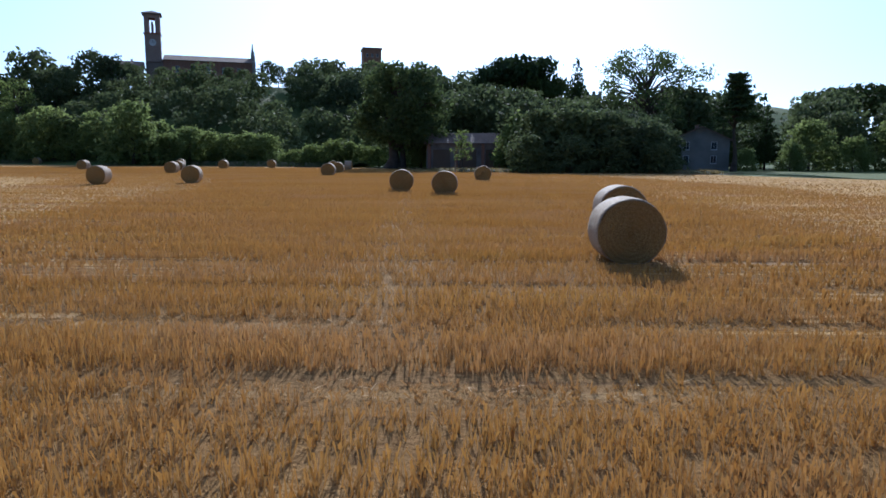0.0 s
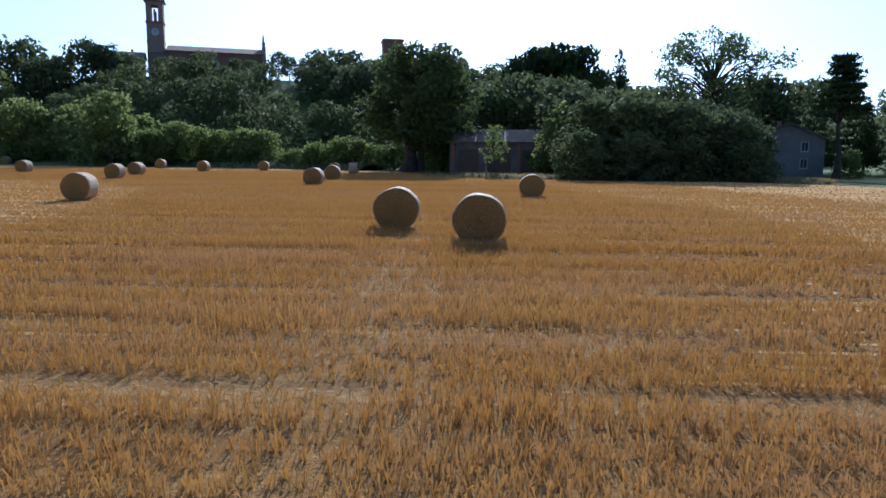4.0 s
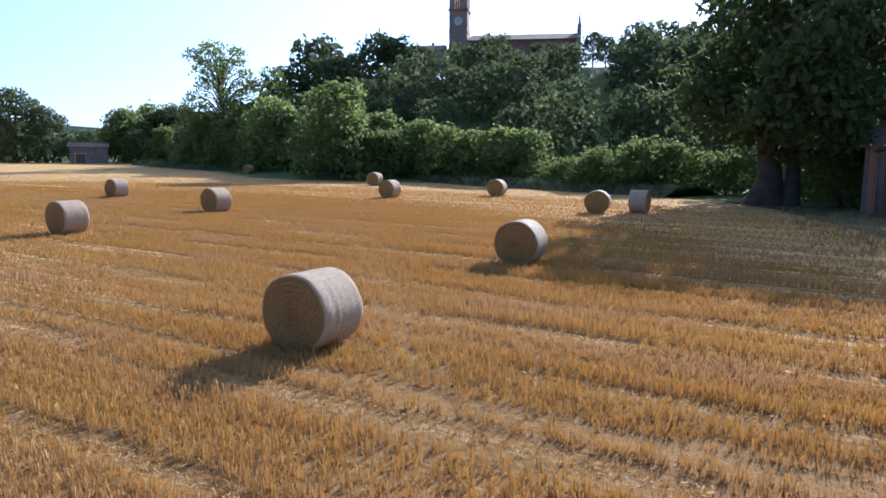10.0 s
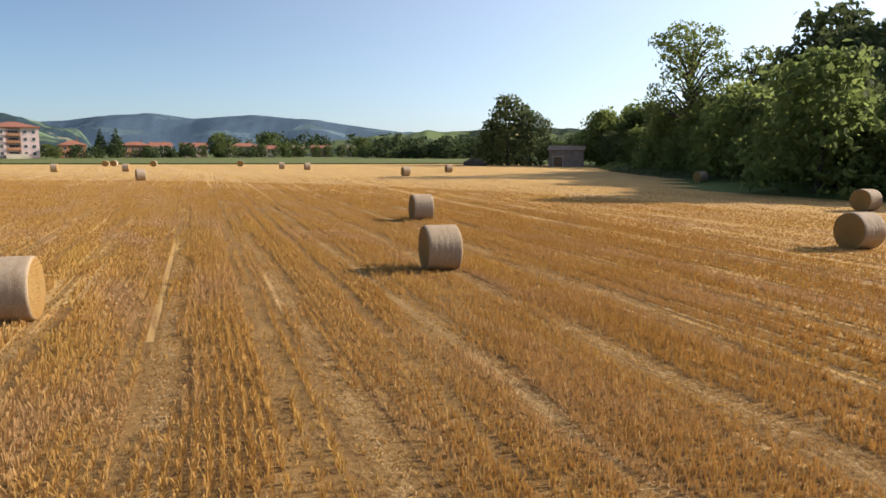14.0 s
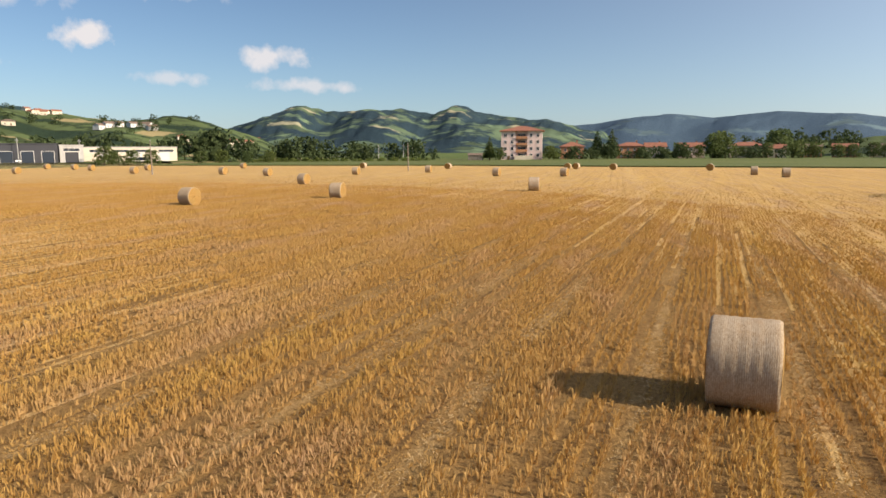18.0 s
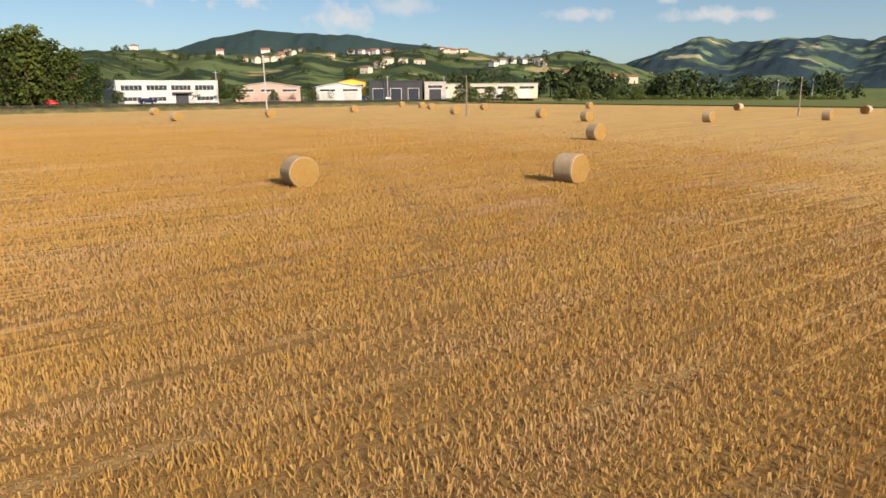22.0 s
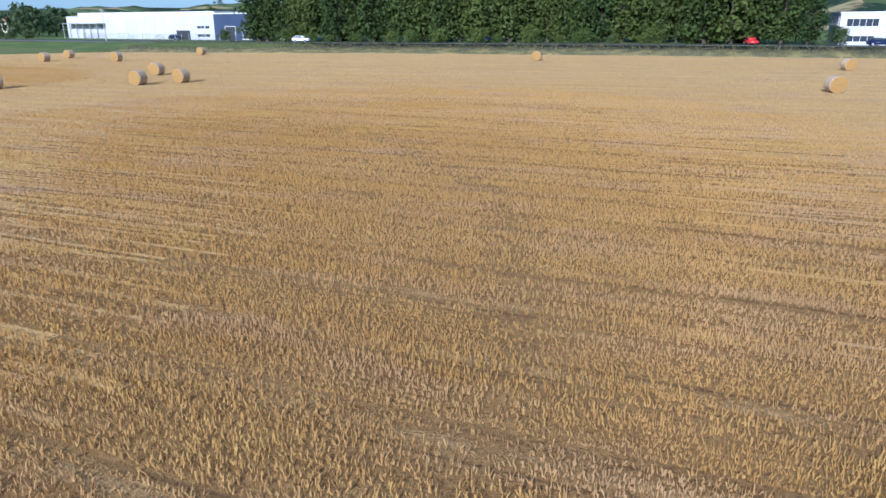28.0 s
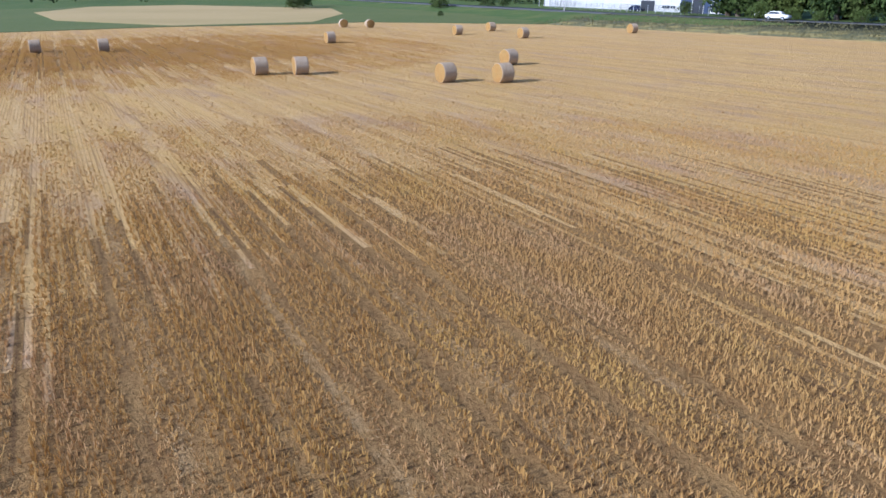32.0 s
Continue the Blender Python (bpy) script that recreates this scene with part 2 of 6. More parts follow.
def leaf_material(name, dark, light, trans=0.35):
    n = Nodes(name)
    c = n.ramp(n.island(), [(0.0, dark), (0.55, tuple((a + b) / 2 for a, b in zip(dark, light))), (1.0, light)])
    big = n.noise(n.coords(), 0.35, 2)
    c = n.mix(n.math("MULTIPLY", n.math("SUBTRACT", big, 0.45, clamp=True), 1.5), c, tuple(v * 0.6 for v in dark))
    c = n.mix(n.math("MULTIPLY", n.chance(), 0.55), c, tuple(0.5 * a + 0.5 * b for a, b in zip(light, (0.16, 0.17, 0.03))))
    tr = n.add("ShaderNodeBsdfTranslucent", Color=n.mix(0.5, c, tuple(min(1, v * 1.6) for v in light)))
    mx = n.t.nodes.new("ShaderNodeMixShader")
    mx.inputs[0].default_value = trans
    n.done(c, 0.75, spec=0.12)
    n.t.links.new(n.b.outputs[0], mx.inputs[1])
    n.t.links.new(tr.outputs[0], mx.inputs[2])
    n.t.links.new(mx.outputs[0], n.t.nodes["Material Output"].inputs[0])
    return n.m


def plain(name, color, rough=0.75, vary=0.25, scale=1.5, bump=0.2, metal=0.0, per_object=0.0):
    """Plaster, paint, metal and the like: a base colour with soft stains and a fine grain."""
    n = Nodes(name)
    co = n.coords()
    big, fine = n.noise(co, scale * 0.4, 4), n.noise(co, scale * 14, 4, 0.7)
    dark = tuple(v * (1 - vary) for v in color)
    light = tuple(min(1, v * (1 + vary * 0.4)) for v in color)
    c = n.ramp(big, [(0.3, dark), (0.6, color), (0.8, light)])
    c = n.mix(n.math("MULTIPLY", fine, vary * 0.5), c, dark)
    if per_object:
        c = n.mix(n.math("MULTIPLY", n.chance(), per_object), c, dark)
    n.bump(fine, bump, 0.01)
    return n.done(c, rough, metal)


def grass_material(name, dark, light, dry=(0.30, 0.24, 0.09), dryness=0.3, scale=0.12):
    n = Nodes(name)
    co = n.coords()
    big, mid, fine = n.noise(co, scale, 4), n.noise(co, 1.2, 4), n.noise(co, 9, 4, 0.7)
    c = n.mix(mid, dark, light)
    c = n.mix(n.math("MULTIPLY", n.math("SUBTRACT", big, 0.45, clamp=True), 5 * dryness, clamp=True), c, dry)
    c = n.mix(n.math("MULTIPLY", fine, 0.5), c, tuple(v * 0.5 for v in dark))
    n.bump(fine, 0.7, 0.06)
    return n.done(c, 0.9, spec=0.15)


def hill_material(name, wood, field, hay, woodiness, scale):
    """Distant slopes: woods with ragged edges, green plots, vine rows and a few hay fields."""
    n = Nodes(name)
    co = n.coords()
    warp = n.add("ShaderNodeVectorMath", Vector=co)
    warp.operation = "MULTIPLY_ADD"
    nz = n.add("ShaderNodeTexNoise", Vector=co, Scale=scale * 3, Detail=3.0)
    n.t.links.new(nz.outputs["Color"], warp.inputs[0])
    warp.inputs[1].default_value = (0.25 / scale,) * 3
    n.t.links.new(co, warp.inputs[2])
    plots = n.add("ShaderNodeTexVoronoi", Vector=warp.outputs[0], Scale=scale * 3.5)
    tone = n.add("ShaderNodeSeparateColor", Color=plots.outputs["Color"])
    rows = n.noise(n.coords(rot=0.5, scale=(0.5, 0.03, 0.2)), 1.0, 3)
    c = n.mix(tone.outputs[0], tuple(min(1, v * 1.5) for v in field), tuple(v * 0.5 for v in field))
    c = n.mix(n.math("GREATER_THAN", tone.outputs[1], 0.92), c, hay)
    c = n.mix(n.math("MULTIPLY", rows, 0.45), c, tuple(v * 0.55 for v in field))
    edge = n.math("ADD", n.noise(co, scale * 2.2, 6, 0.62), n.math("MULTIPLY", n.noise(co, scale * 22, 3), 0.14))
    woods = n.math("MULTIPLY", n.math("SUBTRACT", edge, 0.66 - 0.3 * woodiness), 16, clamp=True)
    clump = n.mix(n.noise(co, 0.09, 3, 0.7), tuple(v * 1.35 for v in wood), tuple(v * 0.5 for v in wood))
    c = n.mix(woods, c, clump)
    n.bump(n.math("MULTIPLY", woods, n.noise(co, 0.12, 4, 0.7)), 1.0, 4.0)
    return n.done(c, 0.95, spec=0.1)


def bale_wrap_material():
    """Pale net over straw: fine cords round the drum, straw poking through, weathered patches."""
    n = Nodes("net_wrap")
    co = n.coords()
    xyz = n.add("ShaderNodeSeparateXYZ", Vector=co)
    wob = n.math("MULTIPLY", n.noise(n.coords(scale=(4, 4, 4)), 1.0, 3), 2.4)
    lines = n.math("SINE", n.math("ADD", n.math("MULTIPLY", xyz.outputs[1], 2 * math.pi / 0.032), wob))
    straw = n.noise(n.coords(scale=(20, 46, 20)), 1.0, 6, 0.75)
    weather = n.noise(co, 3.2, 6, 0.68)
    c = n.ramp(straw, [(0.28, (0.18, 0.112, 0.060)), (0.5, (0.36, 0.270, 0.180)), (0.74, (0.54, 0.455, 0.345))])
    shown = n.math("MULTIPLY", n.math("SUBTRACT", n.noise(n.coords(scale=(2.2, 5, 2.2)), 1.0, 4, 0.6), 0.36, clamp=True), 3.6, clamp=True)
    c = n.mix(n.math("MULTIPLY", n.math("MULTIPLY", n.math("ADD", lines, 1.0), 0.15), shown), c, (0.62, 0.56, 0.47))
    c = n.mix(n.math("MULTIPLY", n.math("SUBTRACT", weather, 0.50, clamp=True), 2.6, clamp=True), c, (0.33, 0.205, 0.105))
    c = n.mix(n.math("MULTIPLY", n.chance(), 0.25), c, (0.36, 0.25, 0.13))
    n.bump(n.math("ADD", n.math("MULTIPLY", lines, 0.06), straw), 0.6, 0.02)
    return n.done(c, 0.75, spec=0.12)


def bale_end_material():
    """Coiled straw: rings, loose ends, and a wedge-shaped sheen painted in as tone."""
    n = Nodes("bale_straw_end")
    co = n.coords()
    xyz = n.add("ShaderNodeSeparateXYZ", Vector=co)
    zz = n.math("SUBTRACT", xyz.outputs[2], 0.70)
    rad = n.math("SQRT", n.math("ADD", n.math("MULTIPLY", xyz.outputs[0], xyz.outputs[0]), n.math("MULTIPLY", zz, zz)))
    spiral = n.noise(n.coords(scale=(8, 8, 8)), 1.0, 4)
    rings = n.math("SINE", n.math("ADD", n.math("MULTIPLY", rad, 60), n.math("MULTIPLY", spiral, 9)))
    turn = n.math("ARCTAN2", zz, xyz.outputs[0])
    sheen_wedges = n.math("SINE", n.math("ADD", n.math("MULTIPLY", turn, 2.0), n.math("ADD", n.math("MULTIPLY", spiral, 3.0), n.math("MULTIPLY", n.chance(), 6.0))))
    fine = n.noise(co, 28, 5, 0.75)
    c = n.ramp(fine, [(0.3, (0.15, 0.082, 0.024)), (0.5, (0.30, 0.186, 0.060)), (0.75, (0.50, 0.345, 0.130))])
    c = n.mix(n.math("MULTIPLY", n.math("ADD", rings, 1.0), 0.11), c, (0.20, 0.095, 0.03))
    # sheen of the coiled straw, put into the colour as darker wedges
    c = n.mix(n.math("MULTIPLY", n.math("ADD", sheen_wedges, 1.0), 0.24), c, (0.30, 0.160, 0.045))
    n.bump(n.math("ADD", n.math("MULTIPLY", rings, 0.2), fine), 0.9, 0.04)
    return n.done(c, 0.8, spec=0.2)


def roof_material(name, color):
    n = Nodes(name)
    co = n.coords()
    courses = n.noise(n.coords(scale=(3, 3, 12)), 1.0, 3)
    big = n.noise(co, 0.5, 4)
    c = n.ramp(courses, [(0.3, tuple(v * 0.55 for v in color)), (0.55, color), (0.8, tuple(min(1, v * 1.3) for v in color))])
    c = n.mix(n.math("MULTIPLY", n.math("SUBTRACT", big, 0.45, clamp=True), 1.6), c, tuple(v * 0.6 for v in color))
    n.bump(courses, 0.6, 0.04)
    return n.done(c, 0.85)


def brick_material():
    n = Nodes("old_brick")
    br = n.add("ShaderNodeTexBrick", Vector=n.coords(scale=(1, 1, 1)), Scale=2.2, Color1=(0.27, 0.11, 0.065, 1), Color2=(0.36, 0.17, 0.10, 1), Mortar=(0.36, 0.27, 0.21, 1))
    c = n.mix(n.math("MULTIPLY", n.noise(n.coords(), 0.4, 5), 0.7), br.outputs[0], (0.20, 0.105, 0.075))
    n.bump(n.noise(n.coords(), 6, 4), 0.4, 0.03)
    return n.done(c, 0.9)


M = {
    "field": field_material(),
    "stubble": stubble_material(),
    "soil": soil_material(),
    "straw": plain("loose_straw", (0.52, 0.36, 0.17), 0.85, 0.3, 3.0, 0.0),
    "grass": grass_material("meadow_grass", (0.055, 0.095, 0.022), (0.12, 0.165, 0.045), dryness=0.25),
    "lush": grass_material("lush_grass", (0.085, 0.112, 0.032), (0.165, 0.185, 0.060), dryness=0.15, scale=0.03),
    "verge": grass_material("dry_verge", (0.065, 0.068, 0.034), (0.15, 0.135, 0.075), dryness=0.9, scale=0.3),
    "bank": grass_material("bank_earth", (0.045, 0.055, 0.022), (0.11, 0.11, 0.05), dry=(0.26, 0.20, 0.12), dryness=0.4, scale=0.4),
    "yard": grass_material("dry_yard", (0.07, 0.075, 0.03), (0.16, 0.13, 0.06), dry=(0.24, 0.17, 0.09), dryness=0.8, scale=0.2),
    "asphalt": plain("asphalt", (0.07, 0.07, 0.072), 0.9, 0.3, 1.0, 0.5),
    "hay_field": grass_material("far_stubble", (0.40, 0.29, 0.12), (0.55, 0.41, 0.20), dryness=0.3, scale=0.02),
    "wrap": bale_wrap_material(),
    "end": bale_end_material(),
    "bark": plain("bark", (0.085, 0.065, 0.048), 0.95, 0.5, 3.0, 0.9),
    "leaf_hedge": leaf_material("hedge_leaves", (0.066, 0.098, 0.030), (0.175, 0.215, 0.070), 0.58),
    "leaf_wood": leaf_material("wood_leaves", (0.042, 0.060, 0.030), (0.092, 0.116, 0.052), 0.36),
    "leaf_oak": leaf_material("broad_leaves", (0.036, 0.058, 0.022), (0.095, 0.126, 0.044), 0.38),
    "leaf_poplar": leaf_material("roadside_leaves", (0.014, 0.028, 0.010), (0.058, 0.088, 0.024), 0.22),
    "leaf_far": leaf_material("far_leaves", (0.020, 0.036, 0.018), (0.070, 0.096, 0.040), 0.3),
    "leaf_pale": leaf_material("pale_leaves", (0.060, 0.090, 0.022), (0.145, 0.185, 0.055), 0.45),
    "dry_tuft": leaf_material("dry_grass_blades", (0.13, 0.11, 0.04), (0.34, 0.26, 0.12), 0.3),
    "verge_tuft": leaf_material("verge_grass_blades", (0.085, 0.082, 0.042), (0.20, 0.175, 0.095), 0.3),
    "needle": leaf_material("conifer_needles", (0.016, 0.034, 0.014), (0.044, 0.070, 0.026), 0.15),
    "brick": brick_material(),
    "stone": plain("rubble_stone", (0.33, 0.29, 0.24), 0.92, 0.4, 2.5, 0.7),
    "barn_wall": plain("barn_plaster", (0.26, 0.20, 0.16), 0.92, 0.45, 1.2, 0.5),
    "house_wall": plain("grey_plaster", (0.27, 0.25, 0.225), 0.9, 0.3, 1.0, 0.3),
    "cream": plain("cream_render", (0.62, 0.54, 0.42), 0.9, 0.2, 0.8, 0.2, per_object=0.6),
    "pink": plain("pink_render", (0.66, 0.50, 0.46), 0.9, 0.15, 0.8, 0.2),
    "rust": plain("orange_render", (0.40, 0.20, 0.11), 0.9, 0.2, 0.8, 0.2),
    "white": plain("white_panel", (0.45, 0.45, 0.455), 0.6, 0.10, 0.5, 0.1),
    "dull_white": plain("weathered_panel", (0.55, 0.55, 0.53), 0.7, 0.2, 0.6, 0.1),
    "salmon": plain("salmon_render", (0.50, 0.33, 0.28), 0.9, 0.2, 0.6, 0.2),
    "yellow": plain("yellow_render", (0.70, 0.42, 0.06), 0.85, 0.15, 0.6, 0.2),
    "navy": plain("navy_cladding", (0.036, 0.050, 0.095), 0.45, 0.15, 0.5, 0.1),
    "charcoal": plain("charcoal_cladding", (0.035, 0.037, 0.045), 0.5, 0.2, 0.5, 0.1),
    "concrete": plain("concrete", (0.42, 0.41, 0.39), 0.9, 0.25, 1.0, 0.4),
    "tile": roof_material("clay_tiles", (0.29, 0.120, 0.075)),
    "old_tile": roof_material("mossy_tiles", (0.21, 0.150, 0.115)),
    "sheet": plain("roof_sheet", (0.50, 0.51, 0.52), 0.5, 0.2, 0.4, 0.1, metal=0.3),
    "glass": plain("window_glass", (0.035, 0.045, 0.06), 0.12, 0.2, 0.5, 0.0),
    "frame": plain("window_frame", (0.60, 0.58, 0.54), 0.6, 0.1, 1.0, 0.0),
    "shutter": plain("dark_shutter", (0.16, 0.10, 0.06), 0.8, 0.2, 1.0, 0.1),
    "metal": plain("galvanised", (0.42, 0.43, 0.44), 0.45, 0.15, 2.0, 0.1, metal=0.6),
    "wood": plain("grey_timber", (0.25, 0.21, 0.17), 0.9, 0.35, 3.0, 0.5),
    "car_white": plain("white_paint", (0.75, 0.75, 0.75), 0.25, 0.03, 0.5, 0.0),
    "car_blue": plain("dark_blue_paint", (0.010, 0.016, 0.05), 0.25, 0.05, 0.5, 0.0),
    "car_red": plain("red_paint", (0.45, 0.03, 0.03), 0.3, 0.05, 0.5, 0.0),
    "rubber": plain("rubber", (0.02, 0.02, 0.02), 0.85, 0.1, 2.0, 0.1),
    # the blue of distance haze is mixed into these three hills' own colours
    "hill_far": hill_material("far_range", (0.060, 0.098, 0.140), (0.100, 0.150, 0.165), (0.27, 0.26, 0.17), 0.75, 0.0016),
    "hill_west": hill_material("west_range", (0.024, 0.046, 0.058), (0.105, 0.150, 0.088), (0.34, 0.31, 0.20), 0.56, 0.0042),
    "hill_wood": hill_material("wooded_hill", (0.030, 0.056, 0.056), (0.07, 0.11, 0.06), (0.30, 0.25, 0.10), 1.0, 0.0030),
    "hill_vine": hill_material("vineyard_slope", (0.024, 0.042, 0.022), (0.082, 0.110, 0.042), (0.36, 0.28, 0.14), 0.34, 0.0075),
}


# ---- mesh helpers ----
def np_mesh(name, verts, faces, material=None, smooth=False):
    """A mesh from arrays of vertices (n, 3) and of equal-sided faces (m, k)."""
    me = bpy.data.meshes.new(name)
    verts, faces = np.asarray(verts, dtype=np.float32), np.asarray(faces, dtype=np.int32)
    m, k = faces.shape
    me.vertices.add(len(verts))
    me.vertices.foreach_set("co", verts.ravel())
    me.loops.add(m * k)
    me.loops.foreach_set("vertex_index", faces.ravel())
    me.polygons.add(m)
    me.polygons.foreach_set("loop_start", np.arange(0, m * k, k, dtype=np.int32))
    if smooth:
        me.polygons.foreach_set("use_smooth", np.ones(m, dtype=bool))
    me.update(calc_edges=True)
    if material:
        me.materials.append(material)
    return me


def child(name, me, parent, label="", m=None):
    ob = new(name, me)
    ob.parent = parent
    if m is not None:
        ob.matrix_basis = m
    if label:
        ob["label"] = label
    return ob


def part(name, bm, material, parent, label="", smooth=False):
    me = bpy.data.meshes.new(name)
    for f in bm.faces:
        f.smooth = smooth
    bm.to_mesh(me)
    bm.free()
    for mt in material if isinstance(material, tuple) else (material,):
        me.materials.append(mt)
    return child(name, me, parent, label)


def box(bm, x0, x1, y0, y1, z0, z1, slot=0):
    v = [bm.verts.new((x, y, z)) for z in (z0, z1) for x, y in ((x0, y0), (x1, y0), (x1, y1), (x0, y1))]
    for q in ((3, 2, 1, 0), (4, 5, 6, 7), (0, 1, 5, 4), (1, 2, 6, 5), (2, 3, 7, 6), (3, 0, 4, 7)):
        f = bm.faces.new([v[i] for i in q])
        f.material_index = slot
    return v


def prism(bm, ring, z0, z1, slot=0):
    """An upright solid on a closed ring of (x, y), anticlockwise."""
    lo, hi = [bm.verts.new((x, y, z0)) for x, y in ring], [bm.verts.new((x, y, z1)) for x, y in ring]
    n = len(ring)
    for k in range(n):
        bm.faces.new((lo[k], lo[(k + 1) % n], hi[(k + 1) % n], hi[k])).material_index = slot
    bm.faces.new(hi).material_index = slot
    bm.faces.new(lo[::-1]).material_index = slot


def thing(name, label, category, m, group=""):
    ob = new(name)
    ob.empty_display_size = 0.3
    ob.matrix_basis = m
    return tagged(ob, label, category, group)


def tube(points, radii, sides=7):
    """Vertices and quads of a bent, tapering tube."""
    p = np.array(points, dtype=float)
    t = np.gradient(p, axis=0)
    t /= np.linalg.norm(t, axis=1)[:, None] + 1e-9
    a = np.cross(t, np.where(np.abs(t[:, 2:3]) > 0.9, [[1.0, 0, 0]], [[0, 0, 1.0]]))
    a /= np.linalg.norm(a, axis=1)[:, None] + 1e-9
    b = np.cross(t, a)
    ang = np.linspace(0, 2 * math.pi, sides, endpoint=False)
    r = np.array(radii)[:, None, None]
    v = p[:, None, :] + r * (np.cos(ang)[None, :, None] * a[:, None, :] + np.sin(ang)[None, :, None] * b[:, None, :])
    n, q = len(p), []
    for i in range(n - 1):
        for j in range(sides):
            k = (j + 1) % sides
            q.append((i * sides + j, i * sides + k, (i + 1) * sides + k, (i + 1) * sides + j))
    return v.reshape(-1, 3), np.array(q)


def joined(pieces):
    vs, fs, at = [], [], 0
    for v, f in pieces:
        vs.append(v)
        fs.append(f + at)
        at += len(v)
    return np.vstack(vs), np.vstack(fs)


def smooth01(a):
    a = np.clip(a, 0, 1)
    return a * a * (3 - 2 * a)


# ---- the lie of the land ----
def land(x, y):
    """Height of the ground: flat fields, and the wooded castle hill to the north."""
    x, y = np.asarray(x, dtype=float), np.asarray(y, dtype=float)
    foot = 158 + 16 * np.sin(x * 0.03) + np.where(x < -60, (-60 - x) * 0.55, 0) + np.where(x > 25, (x - 25) * 0.35, 0)
    hill = 25.0 * smooth01((y - foot) / 100) * smooth01((x + 185) / 75) * smooth01((330 - x) / 160) * smooth01((640 - y) / 220)
    roll = 0.6 * np.sin(x * 0.011 + 1) * np.sin(y * 0.009)
    far = np.clip((np.hypot(x + 50, y - 40) - 420) / 300, 0, 1)
    edge = np.interp(x, [-420, -236, -150, -45, 15, 60, 300], [-64, -61, -72, -79, -74, -92, -140])
    return hill + far * roll + 1.4 * smooth01((edge - y) / 14) - 0.05


def axis_steps(lo, hi, fine_lo, fine_hi, fine):
    mid = np.arange(fine_lo, fine_hi + 0.1, fine)
    left, right, s = [], [], fine
    x = fine_lo
    while x > lo:
        s *= 1.35
        x = max(lo, x - s)
        left.append(x)
    s, x = fine, fine_hi
    while x < hi:
        s *= 1.35
        x = min(hi, x + s)
        right.append(x)
    return np.array(left[::-1] + list(mid) + right)


gx, gy = axis_steps(-4600, 4600, -330, 330, 7.0), axis_steps(-4600, 4600, -200, 460, 7.0)
GX, GY = np.meshgrid(gx, gy)
GV = np.stack([GX, GY, land(GX, GY)], axis=-1).reshape(-1, 3)
nx, ny = len(gx), len(gy)
ii, jj = np.meshgrid(np.arange(nx - 1), np.arange(ny - 1))
c0 = (jj * nx + ii).ravel()
GF = np.stack([c0, c0 + 1, c0 + nx + 1, c0 + nx], axis=1)
tagged(new("ground", np_mesh("ground", GV, GF, M["grass"], smooth=True)), "grassy ground rising to a wooded hill", "ground", kind="structure")


def sheet(name, ring, z, material, label, category="field", deep=0.04):
    bm = bmesh.new()
    prism(bm, ring, z - deep, z)
    me = bpy.data.meshes.new(name)
    bm.to_mesh(me)
    bm.free()
    me.materials.append(material)
    return tagged(new(name, me), label, category, kind="structure")


FIELD = [(-236, -58), (-200, -64), (-150, -69), (-100, -74), (-45, -76), (15, -71), (44, -47), (42, -34), (49, -8), (47, 19), (49, 66), (40, 84),
         (34, 91), (17, 93.4), (9, 94.6), (5, 97), (0, 119), (-4, 127), (-12, 131), (-29, 139.5), (-38, 145.5), (-48, 150.5), (-62, 154.5), (-80, 162.5), (-100, 170.5), (-118, 179.5), (-135, 190.5), (-152, 205), (-200, 214), (-212, 150), (-220, 110), (-236, 56)]
sheet("field", FIELD, 0.0, M["field"], "harvested wheat field of golden stubble")
sheet("yard", [(5.2, 97), (9.1, 94.8), (17, 93.6), (34, 91.2), (40, 84.2), (47, 90), (47, 128), (10, 134), (-3.6, 127.2), (0.2, 119)], 0.012, M["yard"], "dry earth and grass round the barn", "yard")
sheet("meadow", [(-420, -60), (-238, -56), (-237, 56), (-221, 110), (-213, 150), (-201, 215), (-260, 262), (-420, 300)], 0.32, M["lush"], "green meadow beside the stubble", deep=0.4)
sheet("meadow_east", [(44, -46), (17, -70), (20, -88), (90, -100), (190, -110), (215, -26), (140, 70), (70, 112), (49, 112), (48, 86), (50, 66), (48, 19), (50, -8), (43, -34)], 0.02, M["lush"], "green crop beside the stubble")
sheet("far_stubble", [(51, -38), (90, -66), (136, -86), (215, -60), (209, -24), (150, 2), (90, 5), (53, -10)], 0.05, M["hay_field"], "distant pale stubble field")


def strip(name, left, right, z_left, z_right, material, label, category):
    """A sloping band between two lines, with a little thickness."""
    n = len(left)
    V = [(x, y, z_left) for x, y in left] + [(x, y, z_right) for x, y in right] + [(x, y, z_left - 0.3) for x, y in left] + [(x, y, z_right - 0.3) for x, y in right]
    F = []
    for k in range(n - 1):
        F += [(k, n + k, n + k + 1, k + 1), (2 * n + k, k, k + 1, 2 * n + k + 1), (n + k, 3 * n + k, 3 * n + k + 1, n + k + 1)]
    return tagged(new(name, np_mesh(name, V, F, material)), label, category, kind="structure")


